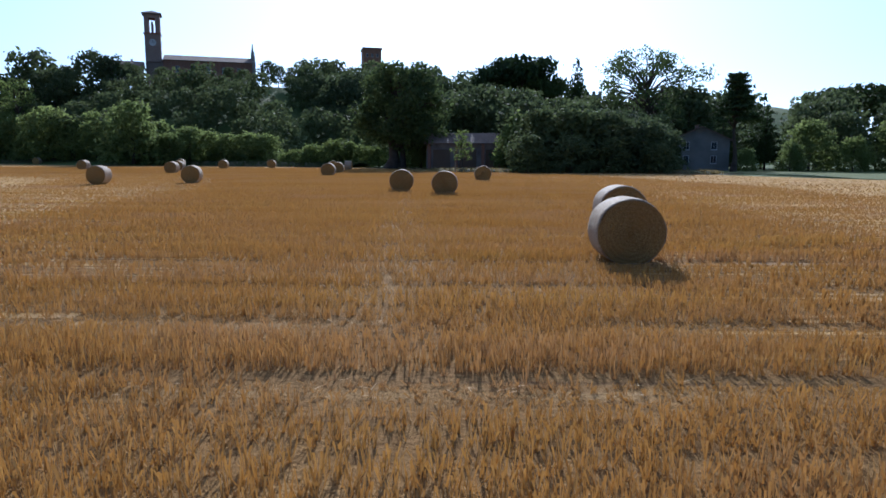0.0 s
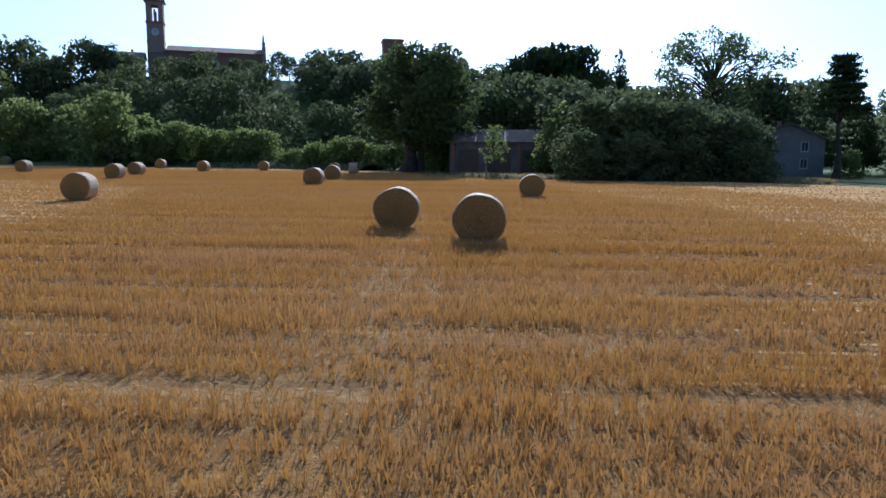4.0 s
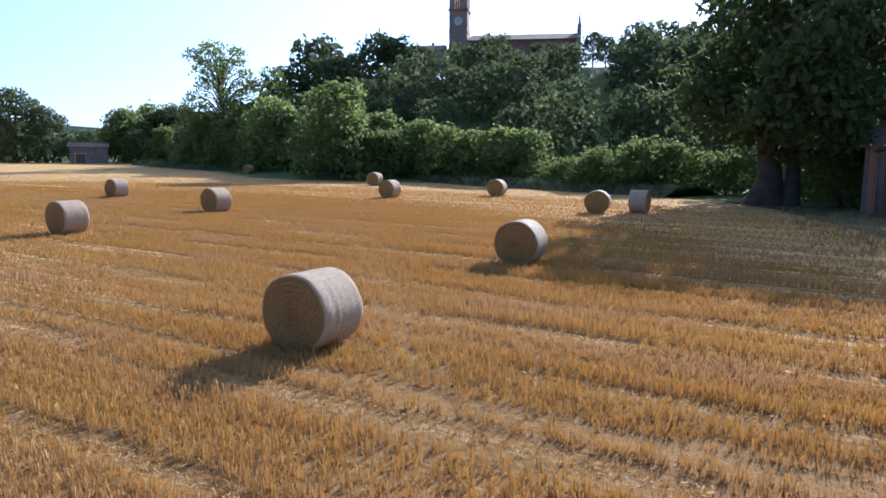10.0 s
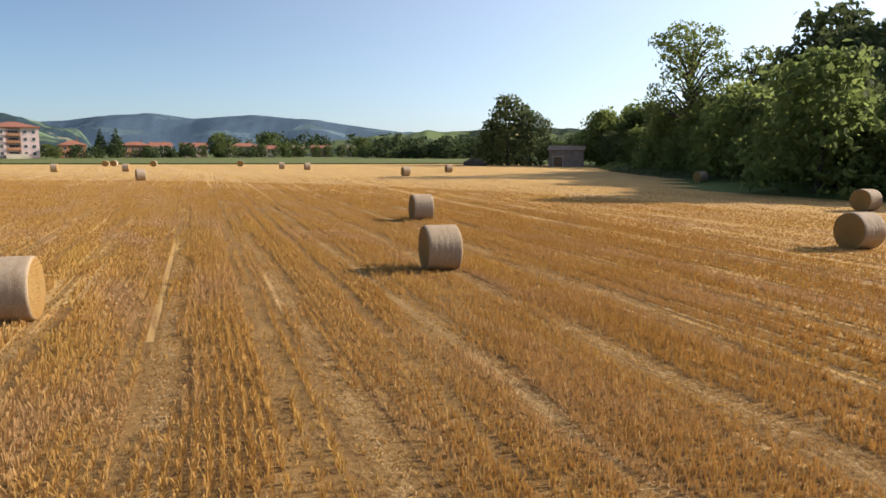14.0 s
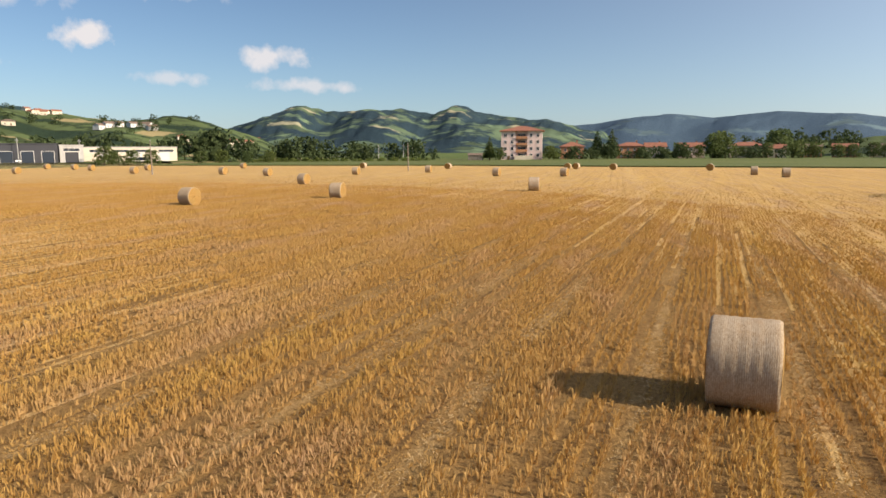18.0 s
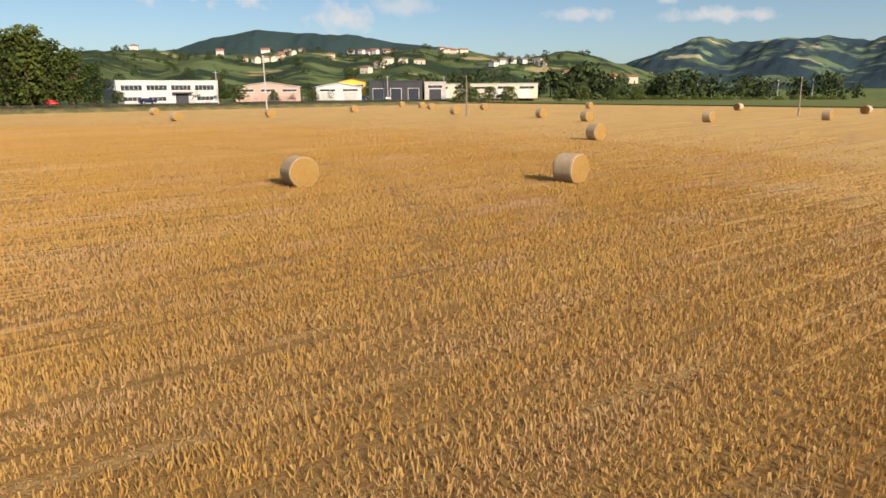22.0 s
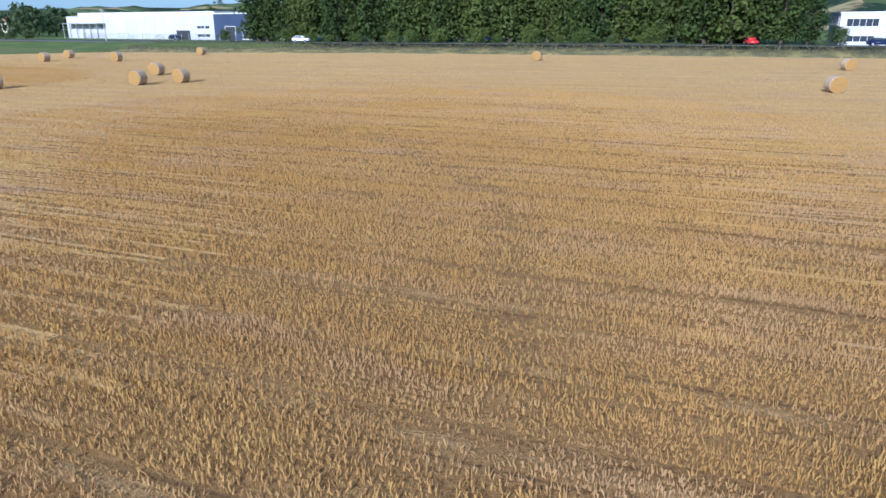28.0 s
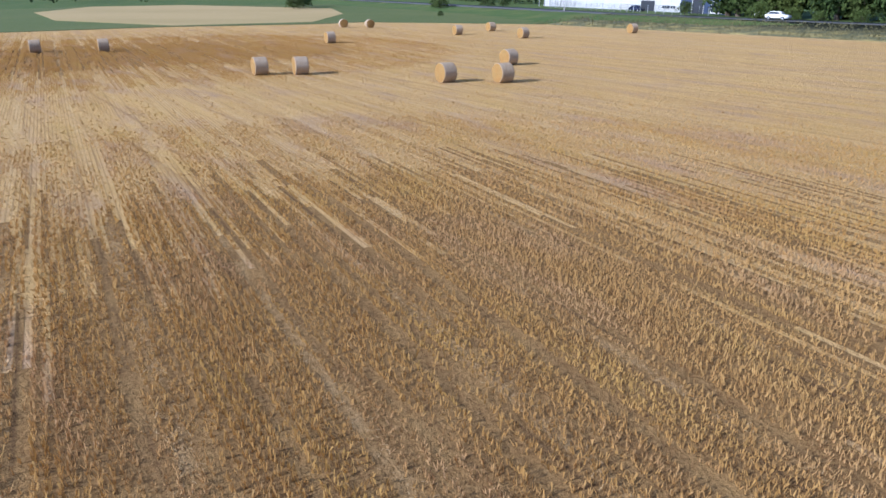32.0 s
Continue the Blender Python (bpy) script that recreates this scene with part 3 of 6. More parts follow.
edge_field = [(-420, -62), (-236, -57.5), (-200, -63.5), (-150, -68.5), (-100, -73.5), (-45, -75.5), (15, -70.5)]
edge_road = [(-420, -76), (-236, -78), (-200, -78.5), (-150, -80.5), (-100, -86), (-45, -90.4), (19, -93)]
strip("verge", edge_field, edge_road, 0.02, 1.40, M["verge"], "dry grass bank between field and road", "verge")
road_n = [(-900, -110)] + edge_road + [(60, -103), (300, -150)]
road_s = [(-900, -117), (-420, -83), (-236, -85), (-200, -85.5), (-150, -87.5), (-100, -93), (-45, -97.4), (19, -100), (60, -110), (300, -157)]
strip("road", road_n, road_s, 1.43, 1.43, M["asphalt"], "grey asphalt country road", "road")


# ---- distant hills ----
def hill_range(name, profile, near, crest, back, material, label, rough, seed):
    """A ridge round the valley: profile gives (azimuth, elevation of the crest) in degrees from the field's middle."""
    rng = np.random.RandomState(seed)
    az = np.radians(np.linspace(profile[0][0], profile[-1][0], 220))
    el = np.interp(np.degrees(az), [p[0] for p in profile], [p[1] for p in profile])
    top = np.tan(np.radians(el)) * crest + 4
    rs = np.concatenate([np.linspace(near, crest, 34), np.linspace(crest, back, 6)[1:]])
    A, R = np.meshgrid(az, rs)
    rise = np.where(R <= crest, smooth01((R - near) / (crest - near)) ** 0.85, 1 - 0.5 * (R - crest) / (back - crest))
    ph = rng.uniform(0, 6.28, 12)
    bumps = sum(np.sin(A * f + R * g + p) / (k + 1) for k, (f, g, p) in enumerate(zip((31, 57, 90, 143, 210, 330), (0.006, 0.011, 0.004, 0.02, 0.03, 0.01), ph)))
    shape = rise * (1 - 0.28 * smooth01((crest - R) / (crest - near) * 1.6) * (0.6 + 0.5 * np.sin(A * 47 + ph[7])))
    Z = top[None, :] * shape + rough * bumps * rise * np.where(R < crest * 0.97, 1.0, 0.25) - 2
    edge = smooth01(np.minimum(np.arange(220), np.arange(220)[::-1]) / 8)
    Z = Z * edge[None, :] - 3 * (1 - edge[None, :])
    V = np.stack([-45 + R * np.cos(A), 100 + R * np.sin(A), Z], axis=-1).reshape(-1, 3)
    i, j = np.meshgrid(np.arange(219), np.arange(len(rs) - 1))
    c = (j * 220 + i).ravel()
    tagged(new(name, np_mesh(name, V, np.stack([c, c + 1, c + 221, c + 220], axis=1), material, smooth=True)), label, "hill", kind="structure")


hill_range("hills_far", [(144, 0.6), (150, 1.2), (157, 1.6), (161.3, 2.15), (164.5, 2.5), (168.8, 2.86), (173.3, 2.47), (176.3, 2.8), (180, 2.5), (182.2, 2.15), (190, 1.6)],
           2700, 3900, 4500, M["hill_far"], "mountain range with haze painted into its blue-green colour", 5, 1)
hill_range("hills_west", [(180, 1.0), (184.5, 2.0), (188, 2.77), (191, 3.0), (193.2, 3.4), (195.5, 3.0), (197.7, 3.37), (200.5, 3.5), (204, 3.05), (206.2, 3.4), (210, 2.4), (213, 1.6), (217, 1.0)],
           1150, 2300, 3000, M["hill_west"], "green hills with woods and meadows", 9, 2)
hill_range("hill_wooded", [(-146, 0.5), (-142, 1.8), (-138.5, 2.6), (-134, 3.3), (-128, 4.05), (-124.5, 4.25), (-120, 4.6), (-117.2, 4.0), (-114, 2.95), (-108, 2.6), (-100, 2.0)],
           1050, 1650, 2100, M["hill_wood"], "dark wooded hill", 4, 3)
hill_range("hill_vineyards", [(-155, 0.3), (-149.5, 1.6), (-147, 2.3), (-143.7, 2.8), (-141, 2.5), (-137.5, 2.75), (-134, 3.0), (-128, 2.9), (-120, 2.75), (-112, 2.9), (-106, 2.75), (-95, 2.4), (-80, 1.7), (-62, 1.3), (-45, 0.9), (-30, 0.5)],
           330, 950, 1300, M["hill_vine"], "green vineyard slope with hedges", 2.5, 4)
hill_range("hill_knoll", [(118, 0.6), (132, 1.5), (141, 2.0), (147, 2.3), (152, 1.9), (158, 1.5), (166, 0.8), (172, 0.4)],
           430, 640, 860, M["hill_vine"], "low grassy knoll with a lane", 2.0, 5)


# ---- round bales ----
def bale_meshes(seed):
    """Net-wrapped drum, its axis along y, sagging on the ground; and one end."""
    rng = np.random.RandomState(seed)
    seg, half = 44, 0.555
    ang = np.linspace(0, 2 * math.pi, seg, endpoint=False)
    sag = rng.uniform(0.03, 0.06)
    r = 0.775 + 0.012 * np.sin(2 * ang + rng.uniform(0, 6)) + 0.008 * np.sin(5 * ang + rng.uniform(0, 6)) + rng.uniform(-0.006, 0.006, seg)
    px, pz = r * np.cos(ang) * (1 + sag * 0.5), r * np.sin(ang) * (1 - sag * 0.7)
    pz = np.maximum(pz, -0.705 - 0.01 * rng.rand(seg))
    pz = pz + 0.715
    ys = np.concatenate([[-half, -half + 0.02, -half + 0.06], np.linspace(-half + 0.12, half - 0.12, 15), [half - 0.06, half - 0.02, half]])
    grow = np.concatenate([[0.955, 0.985, 1.0], 1 + 0.006 * np.sin(np.arange(15) * 2.1) + rng.uniform(-0.003, 0.003, 15), [1.0, 0.985, 0.955]])
    zc = 0.72
    V = np.array([[x * g, y, zc + (z - zc) * g] for y, g in zip(ys, grow) for x, z in zip(px, pz)])
    V[:, 2] = np.maximum(V[:, 2], 0.005)
    q = [(i * seg + j, (i + 1) * seg + j, (i + 1) * seg + (j + 1) % seg, i * seg + (j + 1) % seg) for i in range(len(ys) - 1) for j in range(seg)]
    body = np_mesh("net_wrap", V, np.array(q), M["wrap"], smooth=True)
    rings = np.array([0.0, 0.08, 0.2, 0.34, 0.5, 0.66, 0.82, 0.94, 1.0])
    EV, EF = [], []
    for k, s in enumerate(rings):
        for x, z in zip(px * 0.955, zc + (pz - zc) * 0.955):
            EV.append([x * s, 0.035 * (1 - s * s) + rng.uniform(-0.016, 0.016) * (1 - s ** 4), max(0.008, zc + (z - zc) * s)])
    for k in range(len(rings) - 1):
        for j in range(seg):
            n = (j + 1) % seg
            EF.append((k * seg + j, k * seg + n, (k + 1) * seg + n, (k + 1) * seg + j))
    end = np_mesh("end_face", np.array(EV), np.array(EF), M["end"], smooth=True)
    return body, end


BALE_KINDS = [bale_meshes(s) for s in (3, 8, 15, 21)]
BALES = """-0.84 12.75 -8|1.55 19.3 -6|-4.1 43.5 -5|-1.7 39.6 -9|-20.7 57.5 -2|-27.1 54.8 -8|4.6 61.6 -10|-10.3 76.6 -8|-9.6 88.2 -4|-29.9 87.1 -9
-32.0 99.0 -11|-40.5 134.9 -5|-29.2 116.6 -9|-22.3 123.8 -1|-11.0 110.1 4|-8.6 111.8 84|-47.0 105.2 -10|-153.2 128.0 -5|-112.3 132.5 -5|-126.9 147.5 -8
-188.8 120.9 78|-109.7 94.0 4|-163.2 125.1 -11|-94.2 77.8 2|-84.2 69.1 -7|-119.7 62.1 -10|-152.6 93.8 -13|-193.3 101.3 76|-171.8 64.8 -1|-153.2 82.2 -9
-157.0 54.8 -1|-149.1 40.8 -9|-155.5 27.7 -10|-154.5 -20.7 -11|-129.6 -11.7 -9|-111.8 -9.4 12|-120.6 -39.9 16|-79.4 -55.2 -2|-32.0 6.7 -8|-33.7 3.8 -12
-44.9 -3.2 -4|-47.6 -6.7 -8|-38.1 -15.5 -3|-4.0 -14.1 -7|28.5 -33.4 74|24.7 -36.7 78|0.0 -38.0 -11|4.2 -48.1 -10|-11.5 -41.2 -6|-13.1 -63.1 -9
-199.2 62.1 80|-206.1 37.5 76|-203.7 3.8 -9|-191.4 -48.6 -13|-187.4 -36.0 -9|-178.0 -22.5 -4|-158.3 5.2 -2|-182.8 -10.1 -9|-198.8 90.9 82|-200.0 92.8 70|-76.0 157.5 -6"""
for k, row in enumerate(BALES.replace("\n", "|").split("|")):
    bx, by, turn = row.split()
    body, end = BALE_KINDS[k % 4]
    flip = 180 if k % 3 == 1 else 0
    bale = thing("round_bale", "round straw bale wrapped in pale net, lying on stubble", "hay bale", pose(float(bx), float(by), 0.0, 0, 0, float(turn) + flip), "round bales on the field")
    child("net_wrap", body, bale)
    child("end_face", end, bale, "", pose(0, 0.555, 0))
    child("end_face", end, bale, "", pose(0, -0.555, 0, 0, 0, 180))


# ---- trees ----
def leaves(rng, blobs, count, size, trim=-0.55, hollow=0.72, long=1.5):
    """Leaf clumps as small folded blades scattered over the shells of many rounded boughs."""
    b = np.array(blobs, dtype=float)
    area = (b[:, 3] * b[:, 4] + b[:, 4] * b[:, 5]) + 1e-6
    pick = rng.choice(len(b), size=count, p=area / area.sum())
    d = rng.normal(size=(count, 3))
    d /= np.linalg.norm(d, axis=1)[:, None]
    low = d[:, 2] < trim
    d[low, 2] *= -1
    r = hollow + (1.06 - hollow) * rng.rand(count) ** 0.6 + 0.65 * rng.rand(count) ** 3.5
    p = b[pick, :3] + d * b[pick, 3:6] * r[:, None]
    nrm = d + rng.normal(scale=0.75, size=(count, 3))
    nrm /= np.linalg.norm(nrm, axis=1)[:, None]
    t = np.cross(nrm, rng.normal(size=(count, 3)))
    t /= np.linalg.norm(t, axis=1)[:, None] + 1e-9
    w = np.cross(nrm, t)
    s = (size * rng.uniform(0.55, 1.35, count))[:, None]
    V = np.stack([p - t * s * 0.5 * long, p + w * s * 0.42 + nrm * s * 0.12, p + t * s * 0.5 * long, p - w * s * 0.42 + nrm * s * 0.12], axis=1).reshape(-1, 3)
    F = np.arange(count * 4).reshape(-1, 4)
    return V, F


def boughs(rng, h, w, low, n, lump, shape):
    """Rounded boughs inside an uneven crown; shape(0..1 up the crown) gives its relative width."""
    out = []
    for k in range(n):
        f = (k + rng.rand()) / n
        a = k * 2.4 + rng.uniform(-0.5, 0.5)
        reach = w * 0.5 * shape(f) * rng.uniform(0.35, 0.95)
        rr = lump * rng.uniform(0.65, 1.3)
        out.append((reach * math.cos(a), reach * math.sin(a), low + (h - low) * (0.04 + 0.92 * f) - rr * 0.4, rr * rng.uniform(0.9, 1.3), rr * rng.uniform(0.9, 1.3), rr * rng.uniform(0.65, 0.95)))
    return out


def limbs(rng, h, r0, blobs, fork, take=9):
    bend = rng.uniform(-0.04, 0.04, 2) * h
    top = h * 0.86
    zs = np.linspace(0, top, 9)
    path = np.stack([bend[0] * (zs / top) ** 2 + 0.02 * h * np.sin(zs * 0.7), bend[1] * (zs / top) ** 2, zs], axis=1)
    flare = 1 + 0.7 * np.exp(-zs / (0.06 * h))
    pieces = [tube(path, r0 * flare * (1 - 0.9 * zs / top), 9)]
    for k in rng.permutation(len(blobs))[:take]:
        bx, by, bz = blobs[k][:3]
        z0 = max(fork * h, min(bz * 0.75, top * 0.8))
        s = np.array([np.interp(z0, zs, path[:, 0]), np.interp(z0, zs, path[:, 1]), z0])
        e = np.array([bx, by, max(bz, z0 + 0.3)])
        m = (s + e) / 2 + np.array([0, 0, 0.05 * h])
        pieces.append(tube([s, (s + m) / 2, m, (m + e) / 2, e], r0 * np.array([0.42, 0.34, 0.26, 0.18, 0.08]), 5))
    return joined(pieces)


class Tree:
    """A kind of tree, h metres high, of which any number can be planted."""

    def __init__(self, name, label, category, h, trunk, crown, leaf, group):
        self.h, self.name, self.label, self.category, self.group = h, name, label, category, group
        self.trunk = np_mesh("trunk", *trunk, M["bark"], smooth=True)
        self.crown = np_mesh("crown", *crown, leaf)

    def plant_to(self, x, y, top, turn=0.0, wide=1.0, label=""):
        """Plants it so that its tip is at that height."""
        return self.plant(x, y, top - float(land(x, y)), turn, wide, label)

    def plant(self, x, y, h, turn=0.0, wide=1.0, label="", sink=0.1):
        s = h / self.h
        m = pose(x, y, float(land(x, y)) - sink, 0, 0, turn) @ Matrix.Diagonal((s * wide, s * wide, s, 1))
        t = thing(self.name, label or self.label, self.category, m, self.group)
        child("trunk", self.trunk, t)
        child("crown", self.crown, t)
        return t


def broad(seed, h, w, low, n, lump, count, size, leaf, name, label, group, shape, r0=None, fork=0.25, trim=-0.55, take=5):
    rng = np.random.RandomState(seed)
    bl = boughs(rng, h, w, low, n, lump, shape)
    return Tree(name, label, "tree", h, limbs(rng, h, r0 or h * 0.022, bl, fork, take), leaves(rng, bl, count, size, trim), leaf, group)


def dome(f):
    return math.sqrt(max(0.02, 1 - (1.25 * f - 0.35) ** 2))


def column(f):
    return 0.75 + 0.35 * math.sin(min(1, f * 1.1) * math.pi)


def low_dome(f):
    return math.sqrt(max(0.03, 1 - (f * 0.98) ** 2))


WOOD = [broad(30 + k, 12, 10.5, 2.2, 56, 1.15, 1900, 0.56, M["leaf_wood"], "tree", "dark broadleaf tree in the hillside wood", "hillside wood", dome) for k in range(4)]
HEDGE = [broad(50 + k, 8, 9.0, 0.4, 62, 0.92, 3400, 0.37, M["leaf_hedge"], "tree", "bright green leafy tree at the field's edge", "field-edge trees", low_dome, fork=0.12) for k in range(4)]
ROADSIDE = [broad(70 + k, 17, 7.5, 0.8, 74, 1.25, 2400, 0.62, M["leaf_poplar"], "tree", "tall leafy roadside tree, branches down to the ground", "roadside trees", column, fork=0.1) for k in range(4)]
THICKET = [broad(50 + k, 8, 9.0, 0.4, 62, 0.92, 3400, 0.37, M["leaf_wood"], "tree", "dense dark thicket tree at the field's edge", "field-edge trees", low_dome, fork=0.12) for k in range(4)]
WILLOW = broad(35, 12, 11, 0.1, 80, 1.05, 4200, 0.42, M["leaf_wood"], "tree", "large dark willow, branches down to the grass", "field-edge trees", low_dome, fork=0.15)
TOWN = [broad(90 + k, 9, 7.5, 1.6, 30, 1.2, 850, 0.64, M["leaf_oak"], "tree", "round leafy tree beside houses", "trees by the houses", dome) for k in range(3)]
SHRUB = [broad(110 + k, 4, 4.6, 0.1, 16, 1.0, 1300, 0.30, M["leaf_pale"], "shrub", "pale green leafy shrub on the bank", "shrubs on the bank", low_dome, fork=0.08) for k in range(3)]


def conifer(seed, h, w, tiers, count, size, layered):
    rng = np.random.RandomState(seed)
    bl = []
    for k in range(tiers):
        f = (k + 0.5) / tiers
        reach = w * 0.5 * (1 - f) ** 0.8 + 0.25
        for j in range(max(3, int(7 * (1 - f) + 2))):
            a = j * 2 * math.pi / max(3, int(7 * (1 - f) + 2)) + k * 1.3 + rng.uniform(-0.3, 0.3)
            q = reach * rng.uniform(0.45, 0.75)
            bl.append((q * math.cos(a), q * math.sin(a), h * (0.16 + 0.82 * f) - 0.12 * q, reach * 0.42, reach * 0.42, (0.30 if layered else 0.55) + 0.1 * rng.rand()))
    bl.append((0, 0, h * 0.97, 0.25, 0.25, h * 0.05))
    zs = np.linspace(0, h * 0.98, 8)
    path = np.stack([0 * zs, 0 * zs, zs], axis=1)
    return Tree("conifer", "dark conifer with layered branches", "tree", h, tube(path, h * 0.02 * (1.05 - zs / h), 8), leaves(rng, bl, count, size, -0.9, 0.35, 1.8), M["needle"], "conifers")



class FarTrees:
    """Far-off trees that nobody could count, joined into one mesh."""

    def __init__(self, seed, count=160, leaf=0.14, n=12):
        self.rng, self.v, self.f, self.at = np.random.RandomState(seed), [], [], 0
        self.count, self.leaf, self.n = count, leaf, n

    def plant(self, x, y, z, h, wide=1.0):
        r = self.rng
        bl = boughs(r, h, h * 0.85 * wide, h * 0.12, self.n, h * 0.66 / math.sqrt(self.n), dome)
        trunk = tube([(0, 0, -0.5), (0, 0, h * 0.3), (0.1, 0, h * 0.7)], [h * 0.03, h * 0.025, h * 0.01], 5)
        for v, f in (trunk, leaves(r, bl, self.count, h * self.leaf)):
            self.v.append(v + np.array([x, y, z]))
            self.f.append(f + self.at)
            self.at += len(v)

    def finish(self, name, label, leaf="leaf_oak"):
        return tagged(new(name, np_mesh(name, np.vstack(self.v), np.vstack(self.f), M[leaf])), label, "trees", kind="stuff")


CONIFER = [conifer(130, 14, 8.5, 9, 3600, 0.42, True), conifer(131, 14, 5.0, 14, 2600, 0.40, False)]

# hillside wood in front of the church, thinner towards the flat land in the west
rng = np.random.RandomState(7)
wood_spots = []
for k in range(900):
    x, y = rng.uniform(-128, 120), rng.uniform(160, 262)
    z = float(land(x, y))
    if z < 1.0 or (y > 236 and -86 < x < -34) or (x > 34 and y < 172):
        continue
    if any((x - a) ** 2 + (y - b) ** 2 < 6.4 ** 2 for a, b in wood_spots):
        continue
    wood_spots.append((x, y))
    if len(wood_spots) >= 150:
        break
hill_wood = FarTrees(19, 720, 0.067, 38)
for k, (x, y) in enumerate(wood_spots):
    h = rng.uniform(4.0, 6.0) if (y > 214 and -92 < x < -25) or x < -84 else rng.uniform(7.5, 11.5)
    hill_wood.plant(x, y, float(land(x, y)) - 0.1, h, rng.uniform(0.95, 1.3))
hill_wood.finish("hillside_wood", "dense dark broadleaf wood on the hillside", "leaf_wood")
# taller crowns along the brow
for k, (x, y, top) in enumerate([(-101, 218, 31.9), (-106, 212, 24.2), (-93, 211, 26.5), (-96, 222, 28.5), (-87, 223, 33.0), (-80, 219, 31.6), (-76, 227, 30.0), (-23, 228, 31.2), (-37, 241, 33.5), (-12.6, 194, 24), (-9, 200, 26), (-28, 221, 26.5), (-42, 219, 28), (-52, 206, 24.5),
                                 (-90, 189, 15.5), (-66, 222, 28.5), (-56, 226, 29.5), (-48, 230, 30), (-112, 200, 15.5), (-118, 192, 12.5), (-3, 214, 28), (6, 206, 26), (14, 214, 29), (22, 206, 25), (-17, 208, 25), (30, 214, 27), (-28, 232, 30.5), (-20, 225, 29), (-33, 236, 31.5), (-14, 232, 29.5)]):
    WOOD[k % 4].plant_to(x, y, top, x * 7, 0.95, "rounded oak standing above the wooded hillside")

# leafy belt along the northern edge of the field
belt = [(-16.5, 140, 4.4), (-12, 139, 5.4), (-8.5, 138.5, 5.0), (-20, 143, 3.6), (-26, 147, 6.8), (-30, 149, 7.0), (-34, 151, 6.6), (-38, 152, 7.0), (-43, 155, 7.6), (-49.5, 155, 8.6), (-53, 154, 12.9), (-54, 158, 8.0), (-59, 161, 9.0),
        (-64, 165, 8.4), (-70, 168, 9.2), (-75, 170, 12.2), (-80, 174, 11.0), (-86, 178, 10.5), (-91, 181, 11.8), (-97, 184, 9.5), (-104, 188, 12.0), (-110, 190, 10.0), (-46, 150, 6.4), (-67, 172, 9.8), (-84, 186, 9.5), (-96, 190, 10)]
for k, (x, y, h) in enumerate(belt):
    HEDGE[k % 4].plant(x, y - (6.5 if x < -50 else 1.5), h, k * 77, 1.15 if h < 9 else 0.95)
for k, (x, y) in enumerate([(-33, 149), (-37, 152), (-42, 155), (-47, 157), (-52, 158), (-57, 159.5), (-62, 161), (-67, 163), (-72, 165), (-77, 167), (-82, 169), (-87, 172), (-92, 174), (-97, 176), (-102, 179), (-107, 181), (-112, 184), (-117, 187), (-124, 191)]):
    HEDGE[(k + 1) % 4].plant(x, y, 3.6 + 1.4 * math.sin(k * 2.3), k * 51, 1.2, "low leafy undergrowth at the field's edge")
for k, (x, y, h) in enumerate([(-15.7, 137, 4.3), (-11, 136.4, 5.4), (-22, 141, 2.6), (-5.5, 137.5, 4.0), (-3, 139, 4.2), (-18.5, 139.5, 3.2), (3.5, 132, 3.6), (5, 134, 4.4), (8, 140, 5)]):
    SHRUB[k % 3].plant(x, y, h, k * 61)


def great_tree():
    rng = np.random.RandomState(5)
    bl = boughs(rng, 18.4, 17.0, 4.4, 120, 1.4, dome)
    bl += [(rng.uniform(-7, 7), rng.uniform(-7, 7), rng.uniform(4.0, 6.5), 1.2, 1.2, 1.6) for k in range(14)]
    bl = [(b[0] + 1.8, *b[1:]) for b in bl]
    tr = limbs(rng, 18, 0.95, bl, 0.16, 22)
    tr2 = limbs(rng, 14, 0.6, bl[::2], 0.2, 10)
    tr2[0][:, 0] += 1.6
    return Tree("tree", "great old broadleaf tree with a stout trunk at the field's edge", "tree", 18.4, joined([tr, tr2]), leaves(rng, bl, 17000, 0.44), M["leaf_oak"], "field-edge trees")


great_tree().plant(-0.9, 124, 18.8, 0, 1.0)


def airy_tree(seed, h, w, n, count, leaf, label, lump=1.5, size=0.4):
    rng = np.random.RandomState(seed)
    bl = boughs(rng, h, w, h * 0.3, n, lump, dome)
    return Tree("tree", label, "tree", h, limbs(rng, h, h * 0.02, bl, 0.25, n), leaves(rng, bl, count, size, -0.8, 0.5), leaf, "field-edge trees")


